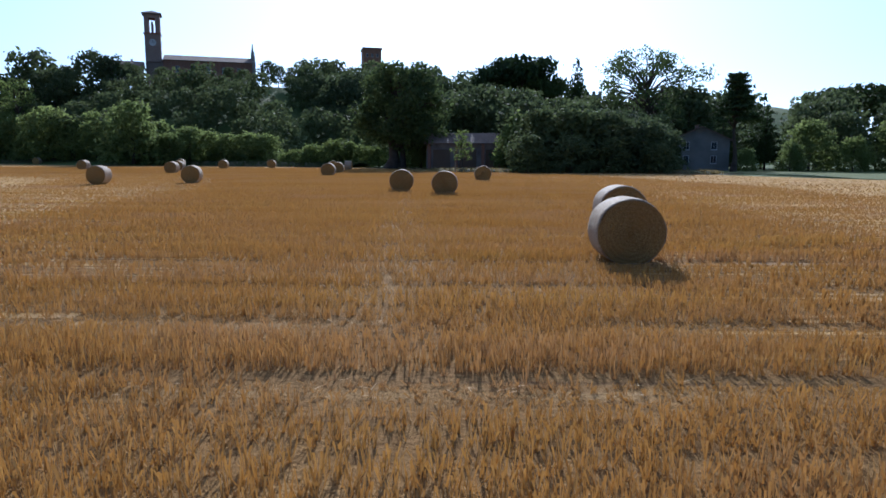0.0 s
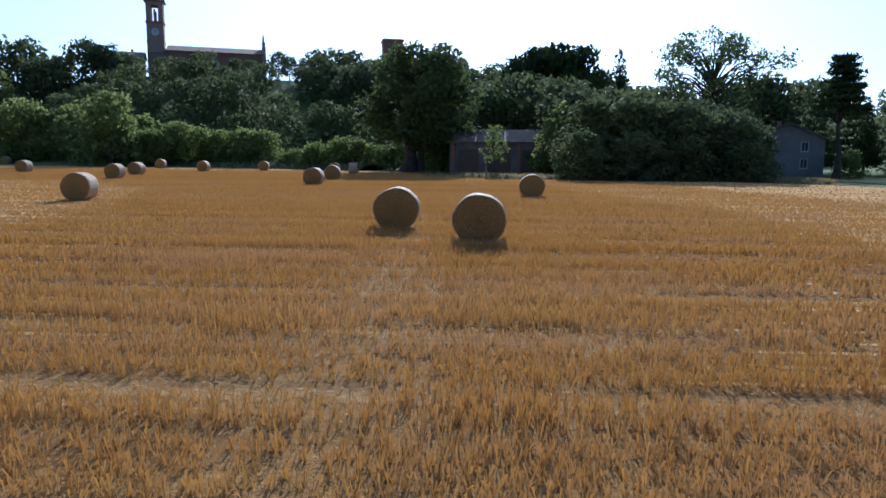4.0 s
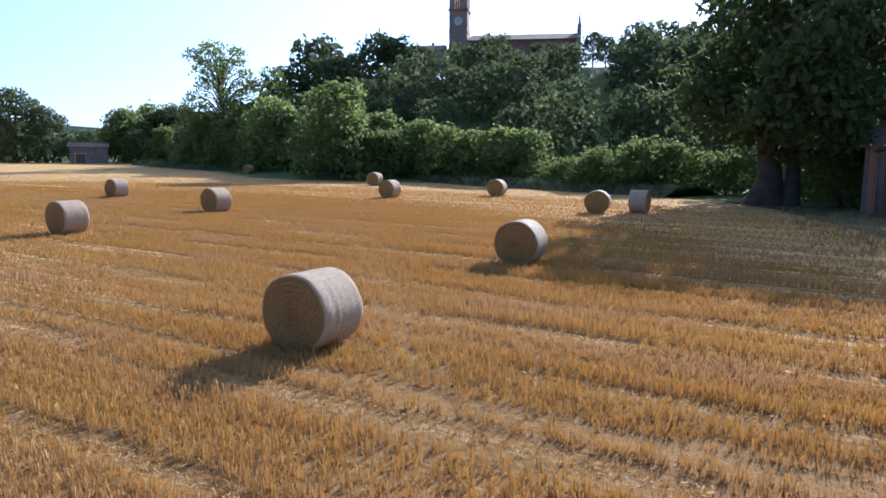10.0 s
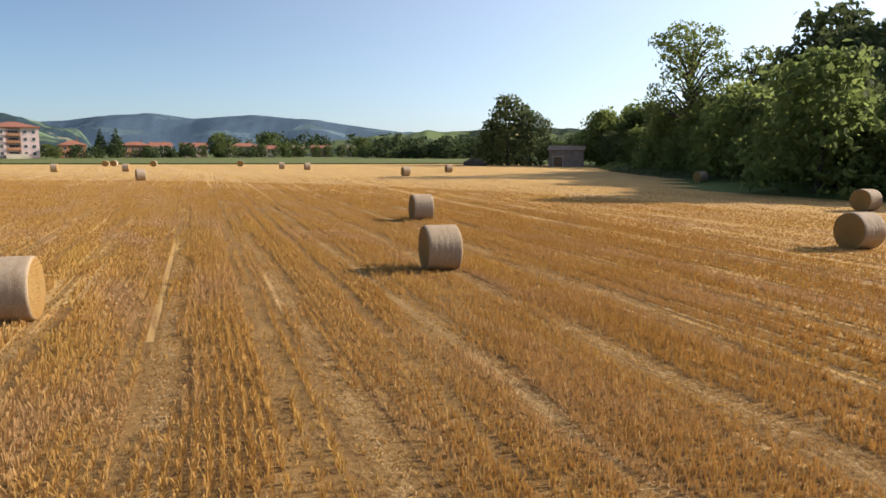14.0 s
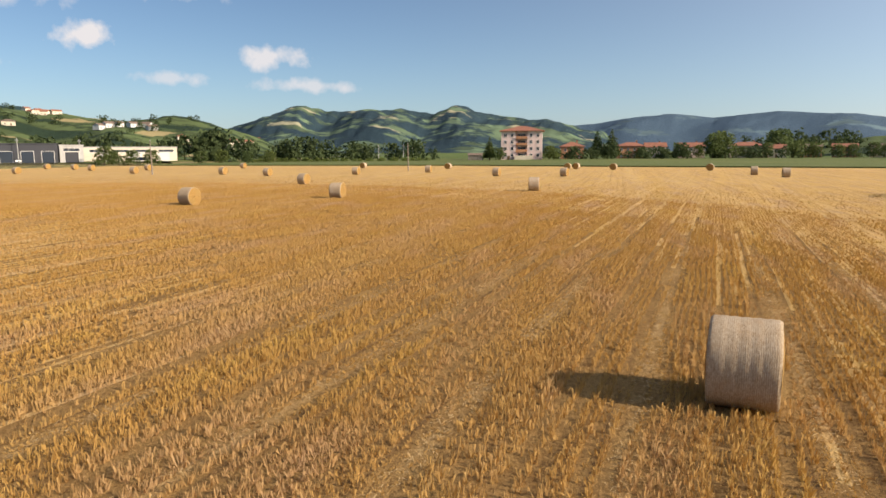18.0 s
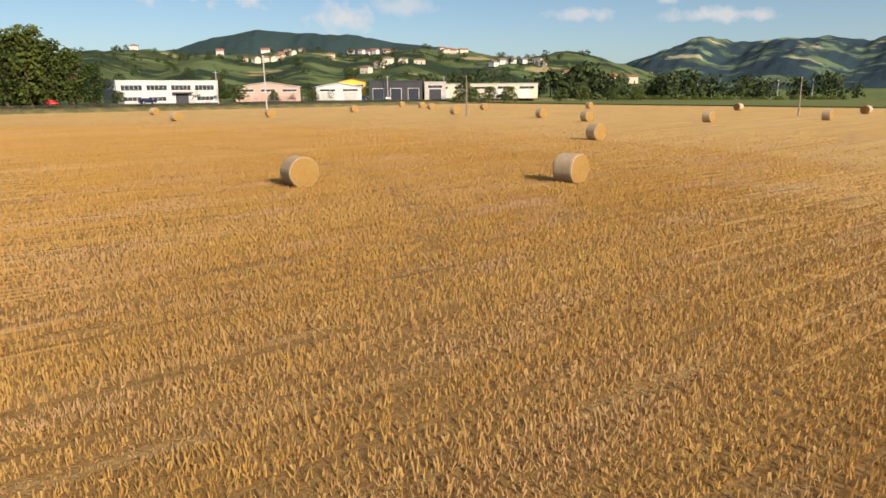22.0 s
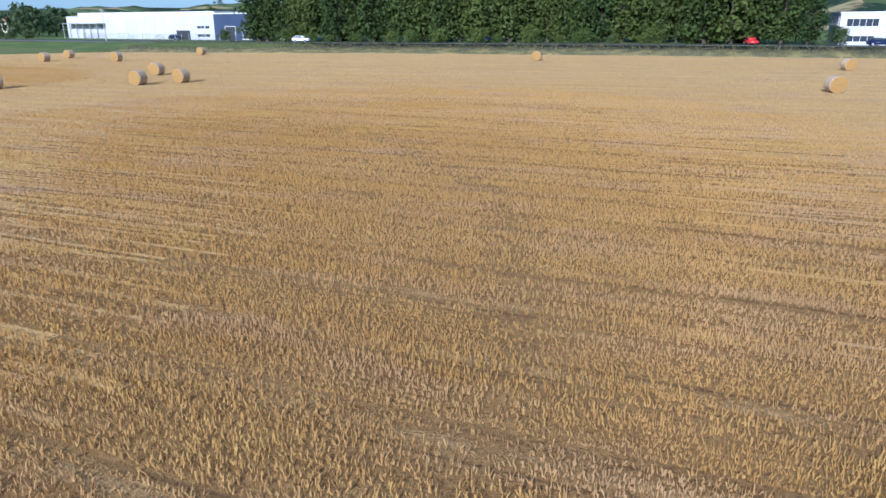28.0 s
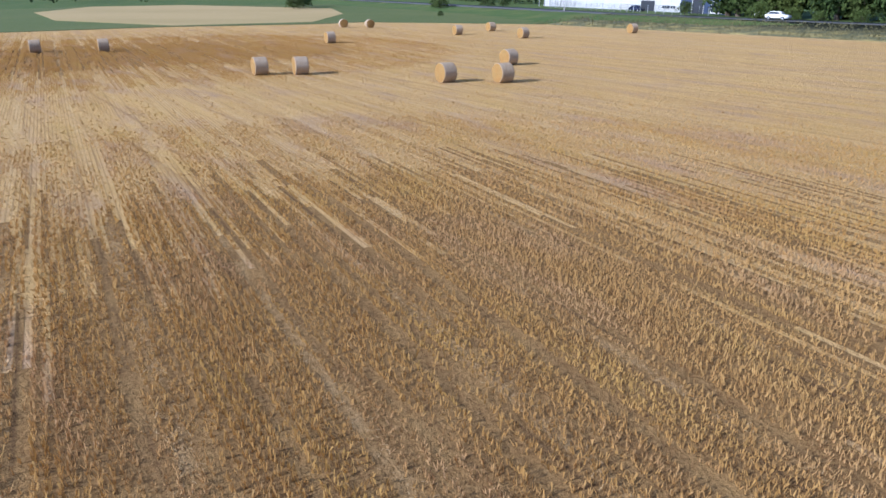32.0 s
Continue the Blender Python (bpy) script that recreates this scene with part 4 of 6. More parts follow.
airy_tree(11, 23, 17, 52, 4600, M["leaf_pale"], "tall sparse poplar with gaps in its pale crown", 1.25, 0.40).plant(-98.5, 178, 25.2, 0)
airy_tree(12, 23, 9, 18, 1500, M["leaf_pale"], "thin sparse tree with a pale crown", 1.3, 0.5).plant(-91, 184, 19.5, 0)
airy_tree(13, 25, 30, 84, 8200, M["leaf_oak"], "spreading willow-like tree with an open crown", 1.6, 0.42).plant(54, 140, 24.5, 0)
for x, y, h, w in [(62.5, 138, 17, 1.0), (21, 104, 9.8, 1.0), (25, 100, 9.6, 1.2), (30, 98, 9.0, 1.1), (35, 97, 8.2, 1.1), (39, 100, 7.6, 1.0), (28, 108, 11, 1.1), (36, 108, 10, 1.1), (43, 112, 9.5, 1.0), (22, 116, 12, 1.0),
                   (17, 94, 5.5, 1.2), (23, 93.5, 5.5, 1.2), (29, 93.5, 5.0, 1.2), (35, 92, 4.6, 1.2), (33, 120, 12, 1.1), (45, 125, 11, 1.0), (24, 130, 15, 1.0), (14, 136, 14, 1.0)]:
    THICKET[int(x) % 4].plant(x, y, h, x * 31, w)
for x, y, h, w in [(8, 141, 15, 1.0), (18, 143, 17, 1.1), (27, 141, 16, 1.1), (34, 134, 14, 1.1), (41, 138, 15, 1.0), (2, 146, 14, 1.0)]:
    WOOD[int(x) % 4].plant(x, y, h, x * 17, w, "broadleaf tree behind the barn")
HEDGE[1].plant(20.2, 112, 9.5, 40, 0.9, "leafy tree leaning over the barn roof")
HEDGE[2].plant(18.0, 109.5, 7.6, 130, 0.75, "leafy tree standing before the barn")
HEDGE[3].plant(4.5, 126, 4.6, 10, 1.1, "dark bush beside the old barn")
airy_tree(14, 9, 4.5, 14, 700, M["leaf_pale"], "slender young tree with thin leaves before the barn", 0.8, 0.3).plant(8.7, 103, 6.4, 0)
for x, y, h, k in [(64, 221, 27.5, 1), (59, 118, 11, 0), (68, 119, 12, 1), (74, 130, 15, 0)]:
    CONIFER[k].plant(x, y, h, x * 13)


def cedar():
    """Broad flat layers of needles on a bare trunk."""
    rng = np.random.RandomState(29)
    bl = []
    for k in range(9):
        f = k / 8
        reach = 3.3 * (1 - 0.72 * f) * rng.uniform(0.8, 1.1)
        for j in range(6):
            a = j * 1.05 + k * 0.7 + rng.uniform(-0.3, 0.3)
            q = reach * rng.uniform(0.35, 0.85)
            bl.append((q * math.cos(a), q * math.sin(a), 8.4 + 6.7 * f + rng.uniform(-0.2, 0.2), 0.95, 0.95, 0.28))
    return Tree("conifer", "dark cedar with flat layered branches on a bare trunk", "tree", 15.6, limbs(rng, 15.6, 0.34, bl, 0.45, 26), leaves(rng, bl, 4200, 0.34, -0.9, 0.3, 1.8), M["needle"], "conifers")


cedar().plant(53.4, 104, 15.8, 25, 1.1)
# park trees east of the stone house
for k, (x, y, h) in enumerate([(72, 112, 9), (80, 115, 11), (88, 112, 9), (96, 120, 13), (104, 118, 11), (112, 125, 14), (84, 126, 14), (122, 122, 12), (92, 134, 16), (132, 130, 14), (66, 108, 5), (76, 106, 6), (86, 104, 6), (142, 126, 12), (58, 108, 4), (63, 150, 17), (80, 152, 18), (100, 150, 18), (120, 150, 18)]):
    (HEDGE if h < 10 else WOOD)[k % 4].plant(x, y, h, k * 49)


def umbrella_pine():
    rng = np.random.RandomState(17)
    bl = [(4.6 * math.sqrt(rng.rand()) * math.cos(a), 4.6 * math.sqrt(rng.rand()) * math.sin(a), rng.uniform(9.2, 11.2), 1.7, 1.7, 0.9) for a in rng.uniform(0, 6.28, 30)]
    return Tree("tree", "dark flat-topped umbrella pine tree", "tree", 12, limbs(rng, 11, 0.3, bl, 0.55, 14), leaves(rng, bl, 3000, 0.5), M["needle"], "umbrella pines")


pine = umbrella_pine()
for x, y, h, w in [(42.6, 207, 27, 0.8), (49, 206, 22, 0.7), (36, 210, 22, 0.75), (120, 160, 20, 1.3), (134, 158, 21, 1.3), (148, 150, 20, 1.2), (-150, 222, 15, 1.2), (-160, 226, 14, 1.2)]:
    pine.plant(x, y, h, x * 9, w)

# western corner of the tree belt, and trees round the houses beyond the meadow
for x, y, h, w in [(-182, 194.5, 19.8, 0.9), (-174, 197, 15.0, 1.0), (-187, 192, 13, 0.95)]:
    WILLOW.plant(x, y, h, x, w, "large weeping willow beside the meadow")
for k, (x, y, h) in enumerate([(-150, 205, 9), (-142, 207, 10), (-132, 205, 11), (-126, 210, 13), (-118, 204, 12), (-158, 214, 12), (-200, 232, 10), (-212, 240, 9), (-168, 228, 13), (-140, 222, 14), (-185, 236, 12), (-225, 262, 11), (-240, 270, 10), (-163, 213, 15.5), (-169, 219, 14), (-172, 234, 18), (-156, 226, 17)]):
    (HEDGE if k % 2 else WOOD)[k % 4].plant(x, y, h, k * 83)


# ---- buildings ----
def gable_roof(bm, w, d, h, rise, over=0.5, thick=0.22):
    """Ridge along x."""
    for s in (-1, 1):
        y0, y1 = s * (d / 2 + over), 0
        z0, z1 = h - rise * over / (d / 2), h + rise
        a = [bm.verts.new((x, y, z)) for x, y, z in ((-w / 2 - over, y0, z0), (w / 2 + over, y0, z0), (w / 2 + over, y1, z1), (-w / 2 - over, y1, z1))]
        b = [bm.verts.new((v.co.x, v.co.y, v.co.z + thick)) for v in a]
        faces = [a[::-1], b, *[[a[k], a[(k + 1) % 4], b[(k + 1) % 4], b[k]] for k in range(4)]]
        for f in faces:
            bm.faces.new(f if s < 0 else f[::-1])


def hip_roof(bm, w, d, h, rise, over=0.7, thick=0.2):
    lo = [(-w / 2 - over, -d / 2 - over), (w / 2 + over, -d / 2 - over), (w / 2 + over, d / 2 + over), (-w / 2 - over, d / 2 + over)]
    a = [bm.verts.new((x, y, h)) for x, y in lo]
    b = [bm.verts.new((x, y, h + thick)) for x, y in lo]
    r = max(0.3, (w - d) / 2)
    t = [bm.verts.new((-r, 0, h + rise)), bm.verts.new((r, 0, h + rise))]
    bm.faces.new(a[::-1])
    for k in range(4):
        bm.faces.new((a[k], a[(k + 1) % 4], b[(k + 1) % 4], b[k]))
    bm.faces.new((b[0], b[1], t[1], t[0]))
    bm.faces.new((b[1], b[2], t[1]))
    bm.faces.new((b[2], b[3], t[0], t[1]))
    bm.faces.new((b[3], b[0], t[0]))


def house_walls(w, d, h, rise, gable):
    bm = bmesh.new()
    if gable:
        prof = [(-d / 2, 0), (d / 2, 0), (d / 2, h), (0, h + rise - 0.05), (-d / 2, h)]
        lo, hi = [bm.verts.new((-w / 2, y, z)) for y, z in prof], [bm.verts.new((w / 2, y, z)) for y, z in prof]
        for k in range(5):
            bm.faces.new((lo[k], hi[k], hi[(k + 1) % 5], lo[(k + 1) % 5])[::-1])
        bm.faces.new(lo[::-1][::-1])
        bm.faces.new(hi[::-1])
        bmesh.ops.recalc_face_normals(bm, faces=bm.faces)
    else:
        box(bm, -w / 2, w / 2, -d / 2, d / 2, 0, h)
    return bm


WINDOWS = {}


def window_mesh(w, h, bars):
    """A window set 3 cm proud: frame, pane and glazing bars in one piece; faces -y."""
    key = (round(w, 2), round(h, 2), bars)
    if key not in WINDOWS:
        bm, f = bmesh.new(), min(0.09, w * 0.09)
        box(bm, -w / 2 + f, w / 2 - f, -0.03, 0.0, f, h - f, 1)
        for x0, x1, z0, z1 in ((-w / 2, w / 2, 0, f), (-w / 2, w / 2, h - f, h), (-w / 2, -w / 2 + f, f, h - f), (w / 2 - f, w / 2, f, h - f)):
            box(bm, x0, x1, -0.09, 0.0, z0, z1)
        for k in range(1, bars):
            x = -w / 2 + w * k / bars
            box(bm, x - f / 3, x + f / 3, -0.07, -0.031, f, h - f)
        box(bm, -w / 2 - 0.08, w / 2 + 0.08, -0.16, 0.0, -0.08, -0.001)
        me = bpy.data.meshes.new("window")
        bm.to_mesh(me)
        bm.free()
        me.materials.append(M["frame"])
        me.materials.append(M["glass"])
        WINDOWS[key] = me
    return WINDOWS[key]


def put_window(parent, side, along, z, w, h, size, bars=2, label=""):
    """side: 0 front (-y), 1 east (+x), 2 back (+y), 3 west (-x) of a building of that (width, depth)."""
    W, D = size
    x, y, turn = {0: (along, -D / 2 - 0.002, 0), 1: (W / 2 + 0.002, along, 90), 2: (-along, D / 2 + 0.002, 180), 3: (-W / 2 - 0.002, -along, 270)}[side]
    return child("window", window_mesh(w, h, bars), parent, label, pose(x, y, z, 0, 0, turn))


def put_door(parent, side, along, w, h, size, material, label="", z=0.0, frame_of=None):
    W, D = size
    bm = bmesh.new()
    box(bm, -w / 2, w / 2, -0.06, 0.0, 0, h)
    bmesh.ops.inset_individual(bm, faces=[f for f in bm.faces if f.normal.y < -0.5 or f.calc_center_median().y < -0.05], thickness=min(0.12, w * 0.1), depth=-0.025)
    fr = bmesh.new()
    e = 0.12
    ring = [(-w / 2 - e, 0), (-w / 2 - 0.002, 0), (-w / 2 - 0.002, h + 0.002), (w / 2 + 0.002, h + 0.002), (w / 2 + 0.002, 0), (w / 2 + e, 0), (w / 2 + e, h + e), (-w / 2 - e, h + e)]
    lo, hi = [fr.verts.new((a, 0.0, b)) for a, b in ring], [fr.verts.new((a, -0.10, b)) for a, b in ring]
    for k in range(8):
        fr.faces.new((lo[k], lo[(k + 1) % 8], hi[(k + 1) % 8], hi[k]))
    fr.faces.new(hi)
    fr.faces.new(lo[::-1])
    bmesh.ops.recalc_face_normals(fr, faces=fr.faces)
    x, y, turn = {0: (along, -D / 2 - 0.002, 0), 1: (W / 2 + 0.002, along, 90), 2: (-along, D / 2 + 0.002, 180), 3: (-W / 2 - 0.002, -along, 270)}[side]
    ob = part("door", bm, material, parent, label)
    ob.matrix_basis = pose(x, y, z, 0, 0, turn)
    part("door_frame", fr, frame_of or M["frame"], ob)
    return ob


def chimney(parent, x, y, z, h=1.3):
    bm = bmesh.new()
    box(bm, x - 0.3, x + 0.3, y - 0.3, y + 0.3, z - 0.8, z + h)
    box(bm, x - 0.4, x + 0.4, y - 0.4, y + 0.4, z + h + 0.001, z + h + 0.12)
    part("chimney", bm, M["brick"], parent)


def house(x, y, turn, w, d, h, label, wall, roof, hip=False, storeys=2, rise=1.8, cols=3, name="house", z=None, group="houses beyond the meadow", stack=True, sides=(0, 1, 2, 3)):
    t = thing(name, label, "house", pose(x, y, float(land(x, y)) if z is None else z, 0, 0, turn), group)
    part("wall", house_walls(w, d, h, rise, not hip), wall, t)
    bm = bmesh.new()
    (hip_roof if hip else gable_roof)(bm, w, d, h, rise)
    part("roof", bm, roof, t)
    for s in sides:
        span = w if s % 2 == 0 else d
        n = cols if s % 2 == 0 else max(1, cols - 1)
        for f in range(storeys):
            for k in range(n):
                a = span * ((k + 0.5) / n - 0.5) * 0.9
                if f == 0 and k == n // 2 and s == 0:
                    put_door(t, s, a, 1.0, 2.1, (w, d), M["shutter"])
                else:
                    put_window(t, s, a, 0.95 + f * h / storeys, 1.1, 1.35, (w, d))
    if stack:
        chimney(t, w * 0.22, d * 0.12, h + rise * 0.75)
    return t


# apartment block, four storeys over a ground floor, hipped tile roof
apart = thing("apartment_block", "pink rendered apartment block with red hipped roof", "building", pose(-361, 57.5, 0.0, 0, 0, 96))
AW, AD, AH = 18.6, 15.0, 13.2
bm = bmesh.new()
prism(bm, [(-AW / 2, -AD / 2), (-2.6, -AD / 2), (-2.6, -AD / 2 + 1.6), (2.6, -AD / 2 + 1.6), (2.6, -AD / 2), (AW / 2, -AD / 2), (AW / 2, AD / 2), (-AW / 2, AD / 2)], 0, AH)
part("wall", bm, M["pink"], apart)
bm = bmesh.new()
hip_roof(bm, AW, AD, AH, 2.6, 1.0, 0.3)
part("roof", bm, M["tile"], apart)
for f in range(4):
    z = 1.6 + f * 3.0
    for a in (-7.4, -4.3, 4.3, 7.4):
        put_window(apart, 0, a, z, 1.3, 1.5, (AW, AD))
    for a in (-4.5, 0.0, 4.5):
        put_window(apart, 1, a, z, 1.3, 1.5, (AW, AD))
        put_window(apart, 3, a, z, 1.3, 1.5, (AW, AD))
    bm = bmesh.new()
    box(bm, -2.59, 2.59, -AD / 2 - 0.5, -AD / 2 + 1.59, z - 0.75, z - 0.6)
    box(bm, -2.59, 2.59, -AD / 2 - 0.5, -AD / 2 - 0.42, z - 0.599, z + 0.35)
    part("balcony", bm, M["rust"], apart, "rust-red balcony in the stairwell recess")
    window = child("window", window_mesh(3.6, 1.9, 3), apart, "", pose(0, -AD / 2 + 1.59, z - 0.4))
put_door(apart, 0, -6.0, 1.4, 2.1, (AW, AD), M["shutter"])
bm = bmesh.new()
box(bm, -3, 5, -AD / 2 - 4, -AD / 2 - 0.3, 0, 2.2)
part("porch", bm, M["cream"], apart, "low cream porch")

# houses beyond the meadow
house(-383, 79, 96, 11, 10, 6.2, "orange house with a red hipped roof beyond the meadow", M["rust"], M["tile"], True, 2, 2.4)
house(-403, 107, 95, 14, 10, 6.4, "rust-brown house with long balconies and red roof", M["rust"], M["tile"], True, 2, 2.0, 4)
house(-402, 119, 93, 10, 9, 6.0, "cream house with a red tile roof beyond the meadow", M["cream"], M["tile"], False, 2, 2.0)
house(-414, 137, 90, 13, 9, 6.0, "pale house with a red tile roof beyond the meadow", M["pink"], M["tile"], False, 2, 2.0)
house(-410, 163, 88, 16, 9, 6.2, "white house with a red roof and carport", M["cream"], M["tile"], True, 2, 2.0, 4)
house(-418, 178, 86, 9, 8, 5.0, "white house beside a round tree", M["cream"], M["tile"], False, 2, 1.8)
for k, (x, y, w) in enumerate([(-426, 196, 10), (-427, 212, 11), (-428, 229, 10), (-414, 247, 9), (-398, 268, 10), (-384, 286, 9)]):
    house(x, y, 80 - 4 * k, w, 9, 5.6, "row house of red-brown brick with tile roof", (M["rust"], M["brick"], M["cream"])[k % 3], (M["old_tile"], M["tile"], M["old_tile"])[k % 3], False, 2, 1.5, 4, stack=k % 2 == 0)
house(-262, 330, 60, 15, 10, 7, "pink villa among trees on the slope", M["pink"], M["tile"], True, 2, 2.2, z=11.5)
house(-196, 300, 40, 14, 10, 6, "white house with chimneys on the wooded slope", M["dull_white"], M["old_tile"], False, 2, 1.8, z=11)
shed = thing("shed", "low brown wooden shed by the willow", "shed", pose(-163, 201, 0.0, 0, 0, 50))
part("wall", house_walls(9, 6, 4.4, 1.0, True), M["wood"], shed)
bm = bmesh.new()
gable_roof(bm, 9, 6, 4.4, 1.0, 0.4, 0.12)
part("roof", bm, M["old_tile"], shed)
put_door(shed, 0, -2.0, 2.4, 2.6, (9, 6), M["shutter"])
hut = thing("shed", "small dark hut beside the apartment block", "shed", pose(-338, 40, 0.0, 0, 0, 95))
part("wall", house_walls(6, 5, 2.6, 0.8, True), M["wood"], hut)
bm = bmesh.new()
gable_roof(bm, 6, 5, 2.6, 0.8, 0.3, 0.1)
part("roof", bm, M["old_tile"], hut)
heap = bmesh.new()
rng = np.random.RandomState(3)
bmesh.ops.create_icosphere(heap, subdivisions=4, radius=1.0)
for v in heap.verts:
    s = 1 + 0.14 * noise.noise(v.co * 2.3) + 0.05 * noise.noise(v.co * 7)
    v.co = Vector((v.co.x * 4.2 * s, v.co.y * 2.2 * s, max(-0.1, v.co.z) * 2.0 * s))
me = bpy.data.meshes.new("manure_heap")
heap.to_mesh(me)
heap.free()
me.materials.append(M["bark"])
pile = tagged(new("manure_heap", me), "dark rounded heap at the meadow's edge", "heap")
pile.matrix_basis = pose(-181, 183, -0.05, 0, 0, 15)

# trees and hedges round the western houses
rng = np.random.RandomState(23)
for k, (x, y, h) in enumerate([(-340, 46, 10.5), (-336, 51, 6), (-386, 91, 14), (-386, 98, 14.5), (-352, 73, 6), (-372, 69, 7), (-396, 130, 8), (-389, 145, 12), (-392, 151, 11), (-404, 171, 8), (-398, 182, 7.5), (-412, 205, 7), (-420, 152, 14), (-380, 216, 7), (-430, 182, 15),
                                (-430, 240, 13), (-400, 235, 9), (-390, 252, 9), (-408, 262, 11), (-370, 276, 9), (-376, 296, 10), (-360, 290, 8), (-352, 306, 9), (-336, 300, 12), (-322, 316, 10), (-344, 322, 12), (-306, 322, 11), (-318, 336, 13), (-290, 320, 9), (-296, 342, 14), (-276, 318, 12), (-268, 346, 13), (-250, 326, 11), (-240, 300, 11), (-228, 286, 10), (-248, 350, 14), (-225, 318, 13), (-210, 290, 12), (-205, 262, 11), (-396, 112, 6), (-394, 124, 5), (-404, 140, 7), (-398, 160, 6), (-402, 192, 8), (-410, 220, 8), (-404, 228, 6), (-396, 242, 8), (-384, 262, 8), (-372, 284, 9), (-392, 274, 7), (-414, 188, 9), (-406, 210, 7)]):
    if k in (2, 3, 0):
        CONIFER[1].plant(x, y, h, k * 40, 1.5, "dark dense conifer beside the houses")
    else:
        TOWN[k % 3].plant(x, y, h, k * 37, rng.uniform(0.9, 1.25))
# knoll trees and the wood behind the rows of houses
far_wood = FarTrees(61)
for k in range(55):
    a, r = radians(rng.uniform(130, 160)), rng.uniform(300, 455)
    x, y = -45 + r * math.cos(a), 100 + r * math.sin(a)
    if x < -215 and y > 225:
        far_wood.plant(x, y, 0.0, rng.uniform(5, 11), rng.uniform(1.0, 1.5))
for k in range(48):
    f, o = rng.rand(), rng.uniform(0, 55)
    far_wood.plant(-352 + 60 * f - o * 0.8, 212 + 66 * f + o * 0.6, 0.0, rng.uniform(6, 12), rng.uniform(1.0, 1.4))
for k in range(60):
    f = rng.rand()
    x, y = np.interp(f, [0, 0.35, 0.7, 1], [-366, -392, -404, -356]) + rng.uniform(-5, 5), 70 + 230 * f
    far_wood.plant(x, y, 0.0, rng.uniform(3.5, 8.0), rng.uniform(0.9, 1.5))
for k in range(70):
    a, r = radians(rng.uniform(133, 171)), rng.uniform(455, 640)
    far_wood.plant(-45 + r * math.cos(a), 100 + r * math.sin(a), 1.0 + (r - 455) * 0.035, rng.uniform(8, 14), rng.uniform(1.0, 1.5))

# ---- along the road, south ----
white = thing("office_building", "long two-storey white industrial building with ribbon windows", "building", pose(-144.9, -95.6, 1.3, 0, 0, 173))
WW, WD, WH = 26.2, 16.0, 5.8
bm = bmesh.new()
box(bm, -WW / 2, WW / 2, -WD / 2, WD / 2, 0, WH)
part("wall", bm, M["white"], white)
bm = bmesh.new()
box(bm, -WW / 2 - 0.15, WW / 2 + 0.15, -WD / 2 - 0.15, WD / 2 + 0.15, WH + 0.002, WH + 0.25)
part("roof", bm, M["dull_white"], white)
for k in range(4):
    put_window(white, 0, -9.4 + 6.25 * k, 3.4, 5.3, 1.5, (WW, WD), 5)
for k in (0, 1, 3):
    put_window(white, 0, -9.4 + 6.25 * k, 0.7, 4.6, 1.2, (WW, WD), 4)
put_door(white, 0, 3.2, 3.4, 2.6, (WW, WD), M["charcoal"])
bm = bmesh.new()
box(bm, 0.6, 5.8, -WD / 2 - 1.6, -WD / 2 - 0.003, 2.75, 3.0)
part("canopy", bm, M["charcoal"], white, "dark entrance canopy")
for k in range(3):
    put_window(white, 1, -5 + 5 * k, 3.7, 3.2, 1.6, (WW, WD), 3)
    put_window(white, 3, -5 + 5 * k, 3.7, 3.2, 1.6, (WW, WD), 3)


def hall(x, y, turn, w, d, h, rise, label, wall, roof, doors=0, windows=0, name="warehouse", z=1.3, band=None):
    t = thing(name, label, "building", pose(x, y, z, 0, 0, turn), "industrial halls along the road")
    part("wall", house_walls(d, w, h, rise, True) if rise else house_walls(w, d, h, 0, False), wall, t)
    if rise:
        t.children[0].matrix_basis = pose(0, 0, 0, 0, 0, 90)
    bm = bmesh.new()
    if rise:
        gable_roof(bm, d, w, h, rise, 0.4, 0.15)
    else:
        box(bm, -w / 2 - 0.2, w / 2 + 0.2, -d / 2 - 0.2, d / 2 + 0.2, h + 0.002, h + 0.35)
    r = part("roof", bm, roof, t)
    if rise:
        r.matrix_basis = pose(0, 0, 0, 0, 0, 90)
    for k in range(doors):
        put_door(t, 0, w * ((k + 0.5) / doors - 0.5), min(4.0, w / doors * 0.6), h * 0.62, (w, d), band or M["charcoal"])
    for k in range(windows):
        put_window(t, 0, w * ((k + 0.5) / windows - 0.5), h * 0.66, w / windows * 0.7, h * 0.2, (w, d), 3)
    return t


hall(-183, -104, 149, 19, 26, 4.3, 1.4, "pink gabled warehouse with a white roof edge", M["salmon"], M["sheet"], 0, 3)
hall(-202, -94, 149, 14, 24, 4.2, 1.2, "white gabled workshop with pale doors", M["white"], M["sheet"], 2, 2, band=M["concrete"])
hall(-216, -104, 145, 9, 10, 6.0, 1.0, "yellow house with an ochre front", M["yellow"], M["tile"], 1, 2, "house")
hall(-219, -84, 141, 17, 18, 5.8, 0, "charcoal-clad showroom with a flat roof", M["charcoal"], M["charcoal"], 3, 0, "showroom", band=M["glass"])
hall(-230, -77, 141, 7, 14, 5.4, 0, "grey concrete entrance block", M["concrete"], M["concrete"], 1, 1, "showroom")
hall(-256, -78, 132, 38, 18, 4.9, 0, "long pale factory hall with a flat roof", M["cream"], M["concrete"], 4, 5, "factory_hall", band=M["frame"])
hall(-243, -96, 132, 8, 9, 5.0, 0, "red-brown brick workshop beside the hall", M["rust"], M["concrete"], 1, 2)

